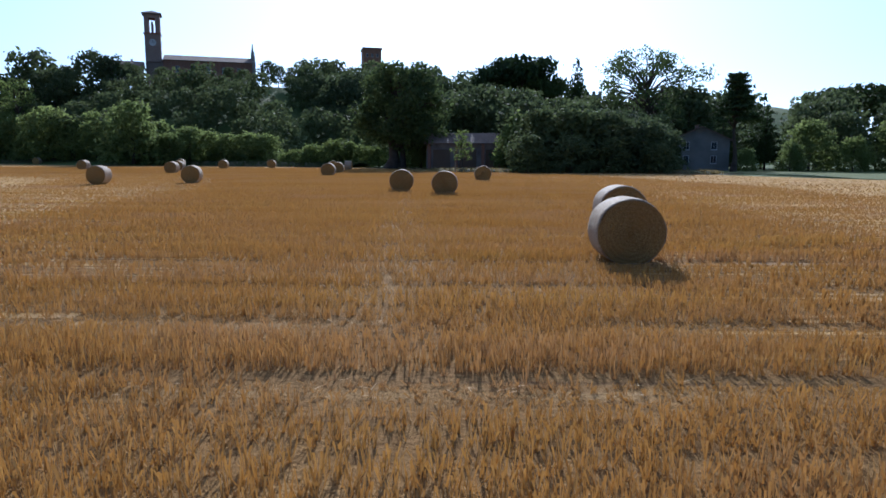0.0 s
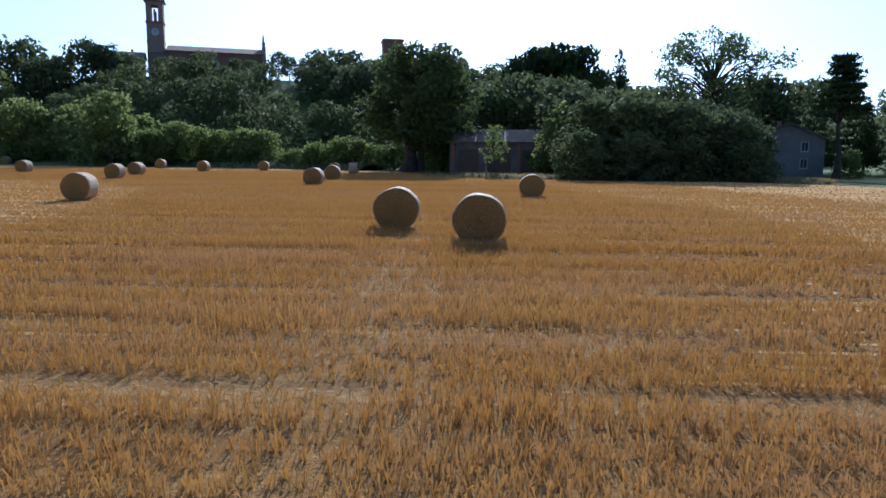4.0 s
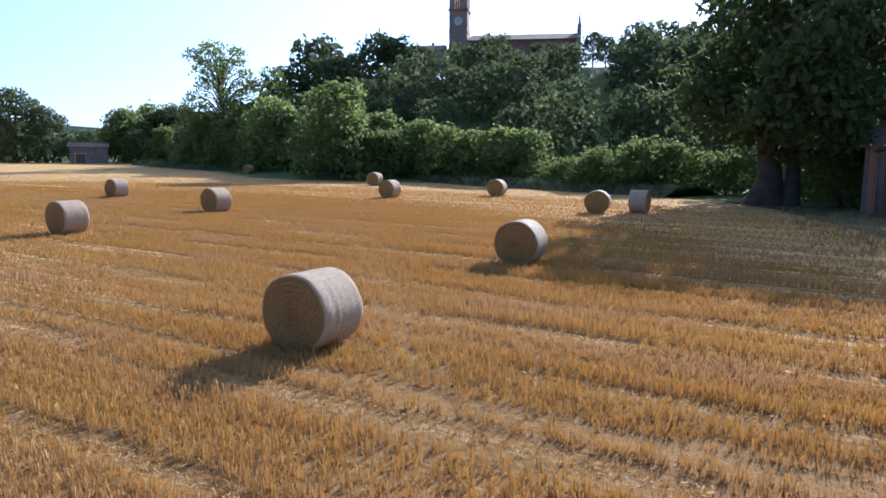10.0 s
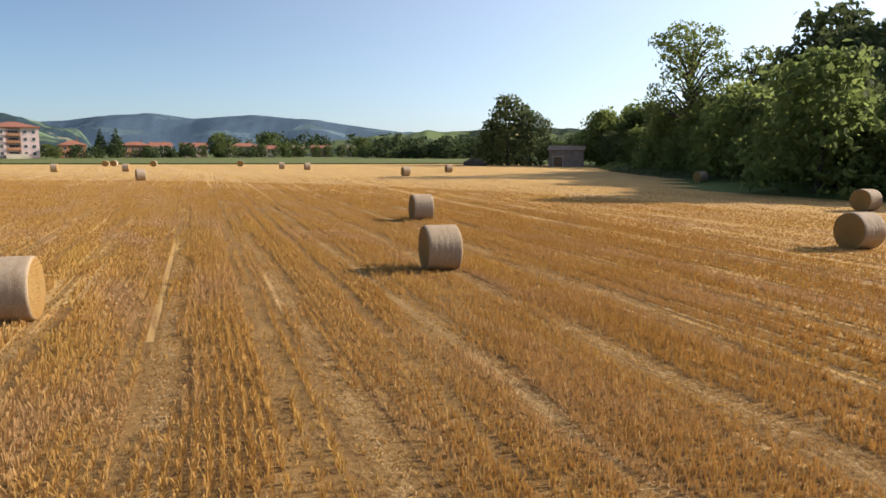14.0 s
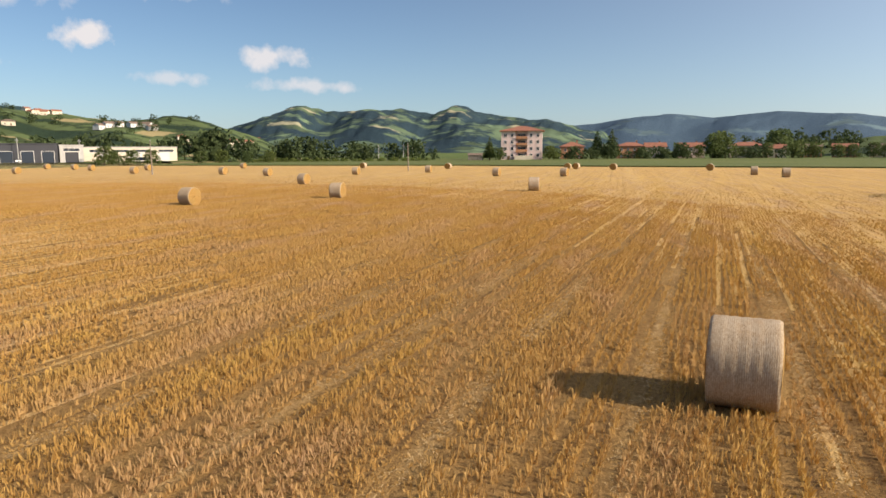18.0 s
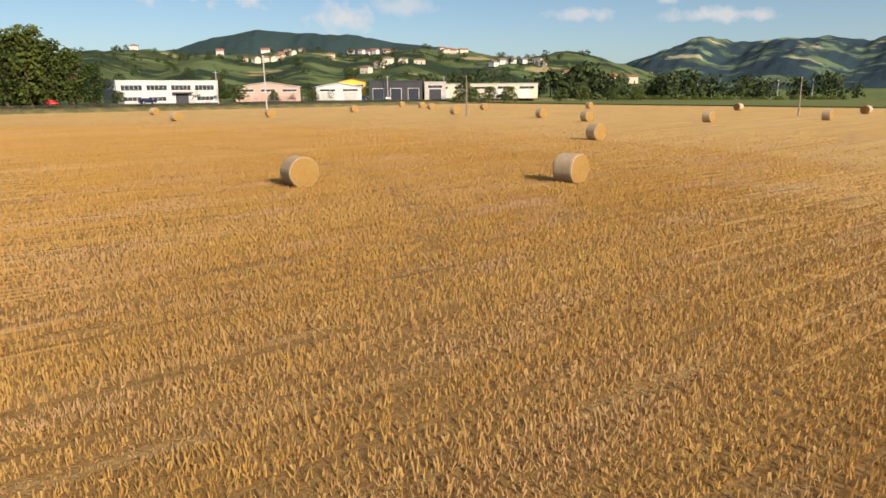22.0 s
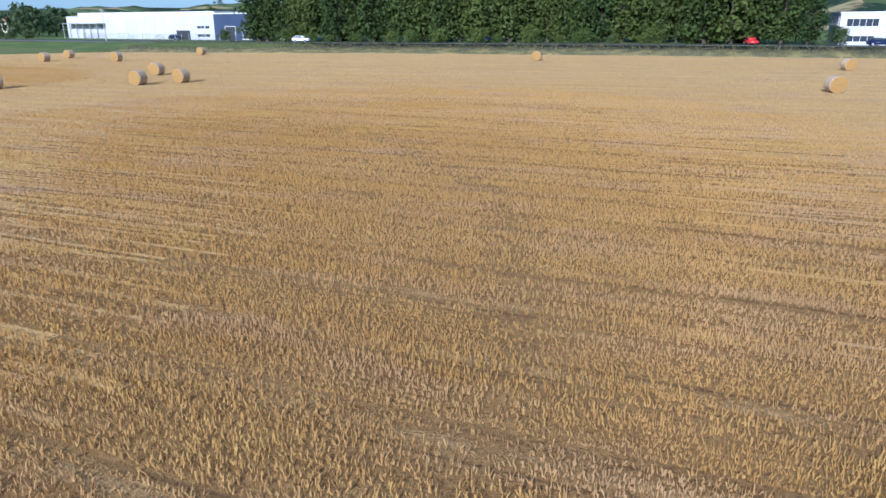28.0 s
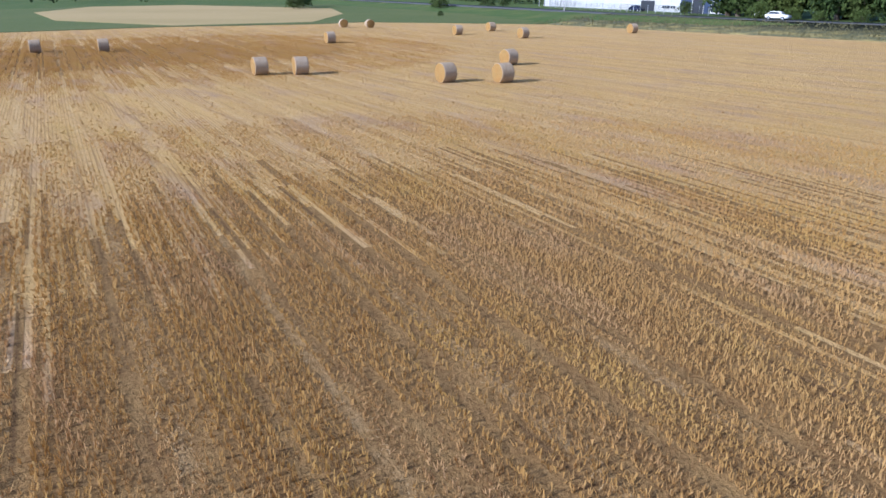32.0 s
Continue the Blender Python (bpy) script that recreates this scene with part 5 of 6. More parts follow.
# factory with white panels and a blue end, seen across the road
fac = thing("factory", "white panelled factory hall with a blue end bay", "building", pose(45, -131.5, 0.6, 0, 0, 166))
FW, FD, FH = 64.0, 18.0, 7.2
bm = bmesh.new()
box(bm, -FW / 2, FW / 2, -FD / 2, FD / 2, 0, FH)
for k in range(17):
    x = -FW / 2 + FW * k / 16
    box(bm, x - 0.12, x + 0.12, -FD / 2 - 0.06, -FD / 2 - 0.001, 0, FH)
part("wall", bm, M["white"], fac)
bm = bmesh.new()
box(bm, -FW / 2 + 5, FW / 2 - 0.5, -FD / 2 + 0.6, FD / 2, FH + 0.002, FH + 1.0)
part("roof", bm, M["dull_white"], fac)
for k in range(2):
    for j in range(2):
        put_window(fac, 0, 27.5 - 0.0 * k, 1.4 + 2.2 * j, 5.0, 0.9, (FW, FD), 3) if k == 0 else None
put_door(fac, 0, 19.5, 5.5, 3.2, (FW, FD), M["charcoal"])
put_door(fac, 0, 10, 4.0, 2.4, (FW, FD), M["concrete"])
bm = bmesh.new()
for k in range(6):
    box(bm, -30 + 3.2 * k, -29.8 + 3.2 * k, -FD / 2 - 3.0, -FD / 2 - 2.8, 0, 5.0)
box(bm, -30.2, -13.6, -FD / 2 - 3.05, -FD / 2 - 0.003, 5.002, 5.2)
part("canopy", bm, M["metal"], fac, "grey steel loading canopy")
bay = thing("factory", "navy blue clad end bay of the factory", "building", pose(6.6, -121.2, 0.6, 0, 0, 166))
bm = bmesh.new()
box(bm, -7.4, 7.4, -9, 9, 0, 7.4)
part("wall", bm, M["navy"], bay)
bm = bmesh.new()
box(bm, -7.5, 7.5, -9.1, 9.1, 7.402, 7.75)
part("roof", bm, M["white"], bay)
put_door(bay, 0, -1.5, 3.6, 4.2, (14.8, 18), M["charcoal"])
put_window(bay, 0, 4.4, 1.0, 3.4, 2.4, (14.8, 18), 2)

# roadside trees: a tall thick row, then single trees by the halls
rng = np.random.RandomState(41)
for k in range(27):
    x = -9 - k * 4.1
    ROADSIDE[k % 4].plant(x + rng.uniform(-0.8, 0.8), -103 + 0.10 * (x + 60) * (x < -60) * 0 + rng.uniform(-1.2, 1.2) - 1.5 * (k % 2), rng.uniform(12.5, 18.5), k * 71, rng.uniform(0.72, 1.1))
for k in range(12):
    x = -14 - k * 9.0
    ROADSIDE[(k + 2) % 4].plant(x + rng.uniform(-2, 2), -109 + rng.uniform(-2, 2), rng.uniform(16, 20), k * 33, 1.1)
for x, y, h in [(-113, -97, 19), (-118, -96, 16), (-108, -97, 17.5), (-122.5, -95.5, 14), (-127, -94, 10.5), (-5.5, -104, 15), (-2, -106, 17)]:
    ROADSIDE[int(h) % 4].plant(x, y, h, x, 1.1)
for k in range(16):
    SHRUB[k % 3].plant(-12 - 6.6 * k + rng.uniform(-2, 2), -99.3 + rng.uniform(-0.6, 0.6), rng.uniform(1.6, 3.4), k * 45, 1.2, "leafy undergrowth below the roadside trees")
CONIFER[1].plant(-158, -88, 8.8, 10, 1.9, "dark bushy conifer beside the white building")
for x, y, h in [(-151, -88.5, 4.2), (-131, -89, 3.6), (-164, -88, 5.0), (-183, -90.5, 3.4), (-189, -88, 3.6), (-194, -86, 3.2), (-177, -90.5, 3.0), (-233, -62, 5.4), (-237, -58, 5.4), (-241, -53, 5.6), (-262, -48, 5.0), (-268, -43, 5.4), (-275, -36, 5.0), (-281, -30, 5.2), (4.5, -100.5, 3.0)]:
    TOWN[int(x) % 3].plant(x, y, h, x * 3, 1.15, "rounded tree beside the road")
TOWN[0].plant(-229, -62, 6.8, 3, 1.1, "round dark tree before the showroom")
# belt of trees behind the halls and the orchard hedge towards the west
for k in range(44):
    f = k / 43
    x, y = -262 - 98 * f + rng.uniform(-6, 6), -120 + 128 * f + rng.uniform(-8, 8)
    far_wood.plant(x, y, float(land(x, y)), rng.uniform(6, 11) + (5 if 14 < k < 20 else 0), rng.uniform(1.0, 1.5))
for k in range(30):
    SHRUB[k % 3].plant(-292 - 1.1 * k, -46 + 2.3 * k + rng.uniform(-1, 1), rng.uniform(1.4, 2.2), k * 31, 1.3, "row of low fruit bushes")
# trees and hamlets on the vineyard slopes


def slope_height(x, y):
    """Height of the vineyard slope at a place, found from its mesh."""
    best = bpy.data.objects["hill_vineyards"].closest_point_on_mesh((x, y, 30.0))
    return best[1].z if abs(best[1].x - x) + abs(best[1].y - y) < 40 else 0.0


hamlet = [(-348, -431, 30), (-362, -425, 12), (-343, -438, -20), (-374, -417, 25), (-386, -409, 0), (-399, -400, 40), (-407, -396, 10), (-420, -388, -15), (-435, -375, 20), (-446, -372, 35), (-330, -470, 5), (-352, -480, 25), (-470, -500, 15), (-500, -480, 0), (-540, -470, 30), (-580, -440, 10), (-620, -420, -20), (-640, -395, 20), (-655, -380, 0), (-672, -372, 30), (-450, -590, 12), (-420, -600, 0), (-310, -560, 20), (-700, -270, 15), (-712, -262, 0), (-240, -560, 8), (-520, -380, 0)]
for k, (x, y, turn) in enumerate(hamlet):
    far = 1.42 * (0.86 + 0.42 * ((k * 37) % 11) / 11)
    x, y = -45 + (x + 45) * far, 100 + (y - 100) * far
    w = 6.5 + (k * 7) % 4
    house(x, y, 130 + turn, w, 6.5, 4.4 + (k % 3) * 0.5, "pale hillside house with a red tile roof", (M["cream"], M["dull_white"], M["pink"])[k % 3], M["tile"], k % 2 == 0, 2, 1.8, 3, z=slope_height(x, y) - 0.4, group="houses on the hillside", stack=False, sides=(0, 1))
for k in range(36):
    a, r = radians((-147, -141, -136, -131, -127, -122)[k % 6] + rng.normal(scale=1.3)), (560, 700, 860, 640, 900, 760)[k % 6] + rng.normal(scale=28)
    x, y = -45 + r * math.cos(a), 100 + r * math.sin(a)
    house(x, y, rng.uniform(90, 180), rng.uniform(6, 10), 6.5, rng.uniform(3.6, 5.4), "small pale hillside house with a tile roof", (M["cream"], M["dull_white"], M["cream"])[k % 3], (M["tile"], M["old_tile"])[k % 2], k % 3 == 0, 1, 1.5, 2, z=slope_height(x, y) - 0.4, group="houses on the hillside", stack=False, sides=(0,))
for k in range(300):
    a, r = radians(rng.uniform(-146, -62)), rng.uniform(420, 960)
    x, y = -45 + r * math.cos(a), 100 + r * math.sin(a)
    far_wood.plant(x, y, slope_height(x, y) - 0.4, rng.uniform(3.5, 8), rng.uniform(1.0, 1.8))

# trees and hedges in the far east
for k in range(34):
    x = 96 + 9 * k * 0.75 + rng.uniform(-4, 4)
    far_wood.plant(x, -150 - 1.8 * k + rng.uniform(-12, 12), 1.2, rng.uniform(6, 11), 1.3)
for x, y, h in [(100, -106, 4), (104, -107, 3.4), (76, -112, 2.6), (84, -114, 2.4), (90, -116, 2.6), (123, -122, 3), (62, -79, 1.4), (150, -80, 6), (158, -86, 6), (172, -92, 7), (140, -74, 5)]:
    TOWN[int(x) % 3].plant(x, y, h, x, 1.3, "round bush beyond the eastern fields")
house(187, -217, 150, 10, 8, 5.5, "small cream house among eastern trees", M["cream"], M["tile"], False, 2, 1.8)
for k in range(70):
    a, r = radians(rng.uniform(-62, 40)), rng.uniform(330, 620)
    far_wood.plant(-45 + r * math.cos(a), 60 + r * math.sin(a), 0.0, rng.uniform(8, 14), 1.5)
far_wood.finish("far_trees", "scattered far-off leafy trees on plain and slopes", "leaf_far")

# ---- church, towers and farm buildings, north ----
belfry = thing("bell_tower", "tall brick bell tower with clock and open belfry", "tower", pose(-76, 250, 24.0, 0, 0, 12))
T = 2.5


def brick_block(name, x0, x1, y0, y1, z0, z1):
    b = bmesh.new()
    box(b, x0, x1, y0, y1, z0, z1)
    return part(name, b, M["brick"], belfry)


brick_block("wall", -T, T, -T, T, 0, 18.3)
brick_block("cornice", -T - 0.25, T + 0.25, -T - 0.25, T + 0.25, 18.301, 18.8)
for sx in (-1, 1):
    for sy in (-1, 1):
        xa, ya = (-T if sx < 0 else T - 1.5), (-T if sy < 0 else T - 1.5)
        brick_block("pier", xa, xa + 1.5, ya, ya + 1.5, 18.801, 23.6)
for e in (-T, T - 0.8):
    brick_block("mullion", -0.28, 0.28, e, e + 0.8, 18.801, 22.4)
    brick_block("mullion", e, e + 0.8, -0.28, 0.28, 18.801, 22.4)
brick_block("parapet", -T, T, -T, T, 23.601, 24.8)
for z in (6.0, 12.5):
    for x0, x1, y0, y1 in ((-T - 0.12, T + 0.12, -T - 0.12, -T - 0.002), (-T - 0.12, T + 0.12, T + 0.002, T + 0.12), (-T - 0.12, -T - 0.002, -T, T), (T + 0.002, T + 0.12, -T, T)):
        brick_block("string_course", x0, x1, y0, y1, z, z + 0.35)
bm = bmesh.new()
box(bm, -T - 0.6, T + 0.6, -T - 0.6, T + 0.6, 24.801, 25.2)
a = [bm.verts.new((x, y, 25.2)) for x, y in ((-T - 0.6, -T - 0.6), (T + 0.6, -T - 0.6), (T + 0.6, T + 0.6), (-T - 0.6, T + 0.6))]
tip = bm.verts.new((0, 0, 26.4))
for k in range(4):
    bm.faces.new((a[k], a[(k + 1) % 4], tip))
part("roof", bm, M["old_tile"], belfry)
for turn in (0, 90, 180, 270):
    bm = bmesh.new()
    bmesh.ops.create_cone(bm, cap_ends=True, segments=32, radius1=1.15, radius2=1.15, depth=0.12)
    bmesh.ops.rotate(bm, verts=bm.verts, matrix=Matrix.Rotation(radians(90), 3, "X"))
    box(bm, -0.05, 0.05, -0.10, -0.07, -0.05, 0.85, 1)
    box(bm, -0.05, 0.6, -0.105, -0.075, -0.05, 0.05, 1)
    c = part("clock_face", bm, (M["dull_white"], M["charcoal"]), belfry, "round pale clock face")
    c.matrix_basis = pose(0, 0, 15.6, 0, 0, turn) @ pose(0, -T - 0.07, 0)

church = thing("church", "brick church with long tile roof and stepped front gable", "church", pose(-59, 255, 24.2, 0, 0, 11))
part("wall", house_walls(29, 13, 9.6, 2.2, True), M["brick"], church)
bm = bmesh.new()
gable_roof(bm, 28, 13, 9.65, 2.2, 0.5, 0.25)
part("roof", bm, M["old_tile"], church)
bm = bmesh.new()
box(bm, -19.5, -14.6, -5, 5, 0, 8.8)
part("apse", bm, M["brick"], church)
bm = bmesh.new()
v = [bm.verts.new(p) for p in ((-20, -5.5, 8.81), (-14.6, -5.5, 8.81), (-14.6, 5.5, 8.81), (-20, 5.5, 8.81), (-14.6, 0, 10.6))]
for f in ((0, 1, 4), (2, 3, 4), (3, 0, 4), (3, 2, 1, 0)):
    bm.faces.new([v[k] for k in f])
part("apse_roof", bm, M["old_tile"], church)
bm = bmesh.new()
ring = [(-7.4, 0), (7.4, 0), (7.4, 10.0), (5.6, 10.6), (4.6, 12.4), (2.2, 13.0), (0.9, 14.4), (-0.9, 14.4), (-2.2, 13.0), (-4.6, 12.4), (-5.6, 10.6), (-7.4, 10.0)]
lo, hi = [bm.verts.new((14.5, y, z)) for y, z in ring], [bm.verts.new((15.6, y, z)) for y, z in ring]
for k in range(len(ring)):
    bm.faces.new((lo[k], lo[(k + 1) % len(ring)], hi[(k + 1) % len(ring)], hi[k]))
bm.faces.new(lo[::-1])
bm.faces.new(hi)
part("front_gable", bm, M["stone"], church)
for y, z, h in ((0, 14.4, 2.7), (-5.2, 11.7, 2.4), (5.2, 11.7, 2.0)):
    bm = bmesh.new()
    bmesh.ops.create_cone(bm, cap_ends=True, segments=10, radius1=0.42, radius2=0.12, depth=h)
    bmesh.ops.translate(bm, verts=bm.verts, vec=(15, y, z + h / 2))
    part("pinnacle", bm, M["stone"], church)
for k in range(5):
    put_window(church, 0, -10 + 5 * k, 5.6, 1.2, 2.2, (29, 13), 2)
house(-84, 243, 12, 12, 8, 5.5, "low priest's house with a tile roof by the bell tower", M["stone"], M["old_tile"], False, 1, 1.6, z=25.5, name="house", group="buildings on the hill")

keep = thing("castle_tower", "square old brick castle tower among trees", "tower", pose(-1.5, 286, 24, 0, 0, 6))
bm = bmesh.new()
box(bm, -3.6, 3.6, -3.6, 3.6, 0, 20)
box(bm, -3.9, 3.9, -3.9, 3.9, 20.001, 20.8)
part("wall", bm, M["brick"], keep)
for k, s in enumerate((-2.0, 0.0, 2.0)):
    put_window(keep, 0, s, 17.2, 0.8, 1.3, (7.2, 7.2), 1)
wing = thing("castle", "stone castle wing with battlements above the trees", "castle", pose(69, 228, 14, 0, 0, -20))
bm = bmesh.new()
box(bm, -5.5, 5.5, -4, 4, 0, 8.6)
for k in range(6):
    box(bm, -5.5 + 2.0 * k, -4.4 + 2.0 * k, -4, -3.5, 8.601, 9.6)
part("wall", bm, M["stone"], wing)
for k in range(3):
    put_window(wing, 0, -3.2 + 3.2 * k, 5.4, 1.0, 1.6, (11, 8), 2)
house(52, 222, -25, 13, 9, 7, "stone hill house with a low tile roof", M["stone"], M["old_tile"], True, 2, 1.8, z=18, group="buildings on the hill")

barn = thing("barn", "old plastered barn with open bays and tile roof", "barn", pose(13.2, 121.5, 0.0, 0, 0, -15))
part("wall", house_walls(15, 8, 4.6, 1.6, True), M["barn_wall"], barn)
bm = bmesh.new()
gable_roof(bm, 15, 8, 4.6, 1.6, 0.6, 0.2)
part("roof", bm, M["old_tile"], barn)
for k in range(3):
    put_door(barn, 0, -4.8 + 4.6 * k, 3.0, 3.4, (15, 8), M["shutter"], "weathered brown barn door", 0.0, M["barn_wall"])
for k in range(4):
    bm = bmesh.new()
    box(bm, -7.2 + 4.7 * k, -6.7 + 4.7 * k, -4.25, -4.003, 0, 4.5)
    part("pier", bm, M["brick"], barn)

cottage = thing("house", "grey stone farmhouse with a broad gable and old tile roof", "house", pose(56.5, 121, 0.0, 0, 0, 62), "buildings at the field's edge")
part("wall", house_walls(13, 9.5, 5.4, 2.2, True), M["house_wall"], cottage)
bm = bmesh.new()
gable_roof(bm, 13, 9.5, 5.4, 2.2, 0.6, 0.2)
part("roof", bm, M["old_tile"], cottage)
for s, a in ((3, -2.4), (3, 2.2)):
    for z in (1.2, 3.6):
        put_window(cottage, s, a, z, 1.0, 1.4, (13, 9.5))
for a in (-4.5, -1.2, 3.8):
    put_window(cottage, 2, a, 1.2, 1.0, 1.4, (13, 9.5))
put_door(cottage, 2, 1.4, 1.1, 2.1, (13, 9.5), M["shutter"])
chimney(cottage, 2, 1, 6.9)


# ---- poles ----
def utility_pole(x, y, h, arms, label):
    t = thing("utility_pole", label, "pole", pose(x, y, 0.0), "poles across the field")
    zs = np.linspace(0, h, 6)
    child("pole", np_mesh("pole", *tube(np.stack([0.02 * zs, 0 * zs, zs], axis=1), 0.15 - 0.07 * zs / h, 10), M["wood"] if arms == 0 else M["concrete"], smooth=True), t)
    bm = bmesh.new()
    bmesh.ops.create_cone(bm, cap_ends=True, segments=10, radius1=0.10, radius2=0.08, depth=0.12)
    bmesh.ops.translate(bm, verts=bm.verts, vec=(0.02 * h, 0, h + 0.06))
    part("cap", bm, M["metal"], t)
    for k in range(arms):
        bm = bmesh.new()
        z = h - 0.5 - 0.8 * k
        box(bm, 0.02 * z - 0.7, 0.02 * z + 0.7, -0.05, 0.05, z, z + 0.09)
        part("cross_arm", bm, M["metal"], t)
        for s in (-0.6, 0.0, 0.6):
            bm = bmesh.new()
            bmesh.ops.create_cone(bm, cap_ends=True, segments=8, radius1=0.06, radius2=0.03, depth=0.2)
            bmesh.ops.translate(bm, verts=bm.verts, vec=(0.02 * z + s, 0, z + 0.19))
            part("insulator", bm, M["white"], t)
    return t


utility_pole(-132.4, -17.6, 10.6, 1, "tall pale concrete power pole in the stubble")
utility_pole(-152.7, 13.8, 6.6, 0, "thin wooden pole in the stubble")
utility_pole(-184.5, 56.5, 6.0, 0, "thin wooden pole in the stubble")
for x, y, h in [(-153, -78.5, 9.0), (-210, -77, 7.5), (-232, -74, 7.5), (-345, -8, 7.5), (-352, 2, 7.5), (40, -101, 8)]:
    p = utility_pole(x, y, h, 1, "grey roadside lighting pole")
    p.location.z = float(land(x, y))


# ---- fence before the factory ----
def fence(points, height, step, label):
    t = thing("fence", label, "fence", pose(points[0][0], points[0][1], 1.36), "fences along the road")
    px = np.array(points, dtype=float) - np.array(points[0])
    seg = np.hypot(*np.diff(px, axis=0).T)
    s = np.concatenate([[0], np.cumsum(seg)])
    u = np.arange(0, s[-1] + 0.01, step)
    xs, ys = np.interp(u, s, px[:, 0]), np.interp(u, s, px[:, 1])
    bm = bmesh.new()
    box(bm, -0.04, 0.04, -0.04, 0.04, -0.2, height)
    me = bpy.data.meshes.new("post")
    bm.to_mesh(me)
    bm.free()
    me.materials.append(M["metal"])
    bm = bmesh.new()
    for k in range(5):
        z = 0.15 + (height - 0.25) * k / 4
        box(bm, 0.045, step - 0.045, -0.012, 0.012, z, z + 0.03)
    for k in range(1, 10):
        x = step * k / 10
        box(bm, x - 0.008, x + 0.008, -0.005, 0.005, 0.19, height - 0.1)
    pan = bpy.data.meshes.new("panel")
    bm.to_mesh(pan)
    bm.free()
    pan.materials.append(M["charcoal"])
    for k in range(len(u)):
        child("post", me, t, "", pose(xs[k], ys[k], 0))
        if k + 1 < len(u):
            child("panel", pan, t, "", pose(xs[k], ys[k], 0, 0, 0, math.degrees(math.atan2(ys[k + 1] - ys[k], xs[k + 1] - xs[k]))))


fence([(1, -103.5), (20, -106), (62, -116)], 1.8, 2.5, "dark mesh fence panels on grey posts before the factory")
fence([(-166, -89), (-196, -88.5), (-226, -86.5)], 1.5, 2.5, "grey mesh fence along the road by the halls")


# ---- vehicles ----
def car(x, y, turn, paint, label, z=1.43, long=4.2):
    t = thing("car", label, "car", pose(x, y, z, 0, 0, turn), "cars along the road")
    bm = bmesh.new()
    prof = [(-2.05, 0.30), (2.05, 0.30), (2.1, 0.62), (1.95, 0.82), (1.0, 0.95), (-1.75, 0.98), (-2.1, 0.85), (-2.12, 0.5)]
    cab = [(1.0, 0.951), (0.35, 1.42), (-1.2, 1.46), (-1.75, 0.981)]
    for ring, half in ((prof, 0.85), (cab, 0.72)):
        lo, hi = [bm.verts.new((a * long / 4.2, -half, b)) for a, b in ring], [bm.verts.new((a * long / 4.2, half, b)) for a, b in ring]
        for k in range(len(ring)):
            bm.faces.new((lo[k], lo[(k + 1) % len(ring)], hi[(k + 1) % len(ring)], hi[k]))
        bm.faces.new(lo[::-1])
        bm.faces.new(hi)
    bmesh.ops.recalc_face_normals(bm, faces=bm.faces)
    bmesh.ops.bevel(bm, geom=list(bm.edges), offset=0.05, segments=2, affect="EDGES")
    part("body", bm, paint, t, "", True)
    for s in (-1, 1):
        bm = bmesh.new()
        q = [bm.verts.new((a, s * 0.735, b)) for a, b in ((0.72, 1.02), (0.28, 1.36), (-1.1, 1.39), (-1.5, 1.03))]
        q2 = [bm.verts.new((v.co.x, s * 0.745, v.co.z)) for v in q]
        bm.faces.new(q)
        bm.faces.new(q2[::-1])
        for k in range(4):
            bm.faces.new((q[k], q[(k + 1) % 4], q2[(k + 1) % 4], q2[k]))
        part("side_window", bm, M["glass"], t)
    for a in (-1.3, 1.3):
        for s in (-1, 1):
            bm = bmesh.new()
            bmesh.ops.create_cone(bm, cap_ends=True, segments=18, radius1=0.32, radius2=0.32, depth=0.2)
            bmesh.ops.rotate(bm, verts=bm.verts, matrix=Matrix.Rotation(radians(90), 3, "X"))
            bmesh.ops.translate(bm, verts=bm.verts, vec=(a, s * 0.78, 0.32))
            wheel = part("wheel", bm, M["rubber"], t)
            bm = bmesh.new()
            bmesh.ops.create_cone(bm, cap_ends=True, segments=12, radius1=0.19, radius2=0.17, depth=0.03)
            bmesh.ops.rotate(bm, verts=bm.verts, matrix=Matrix.Rotation(radians(90), 3, "X"))
            bmesh.ops.translate(bm, verts=bm.verts, vec=(a, s * 0.895, 0.32))
            part("rim", bm, M["metal"], wheel)
    return t


car(-137, -85.2, 176, M["car_blue"], "dark blue car on the country road")
car(-19, -95.0, 178, M["car_white"], "white car on the country road")
car(-116.5, -92.6, 100, M["car_red"], "red car parked under the roadside trees", 1.30)
car(-62, -101.5, 90, M["car_blue"], "dark blue car parked under the roadside trees", 1.35)
car(-205, -84, 140, M["car_blue"], "dark blue car parked before the showroom", 1.36)
car(-211, -80, 140, M["car_white"], "white car parked before the showroom", 1.36)
car(-248, -62, 130, M["car_blue"], "dark car parked before the factory hall", 1.36)
car(27, -112.5, 170, M["car_blue"], "dark blue car parked before the factory", 1.35)
car(-10, -105.5, 90, M["car_white"], "white van-like car parked by the blue bay", 1.35)
car(-138, -89.3, 174, M["car_white"], "white car parked before the office building", 1.36)


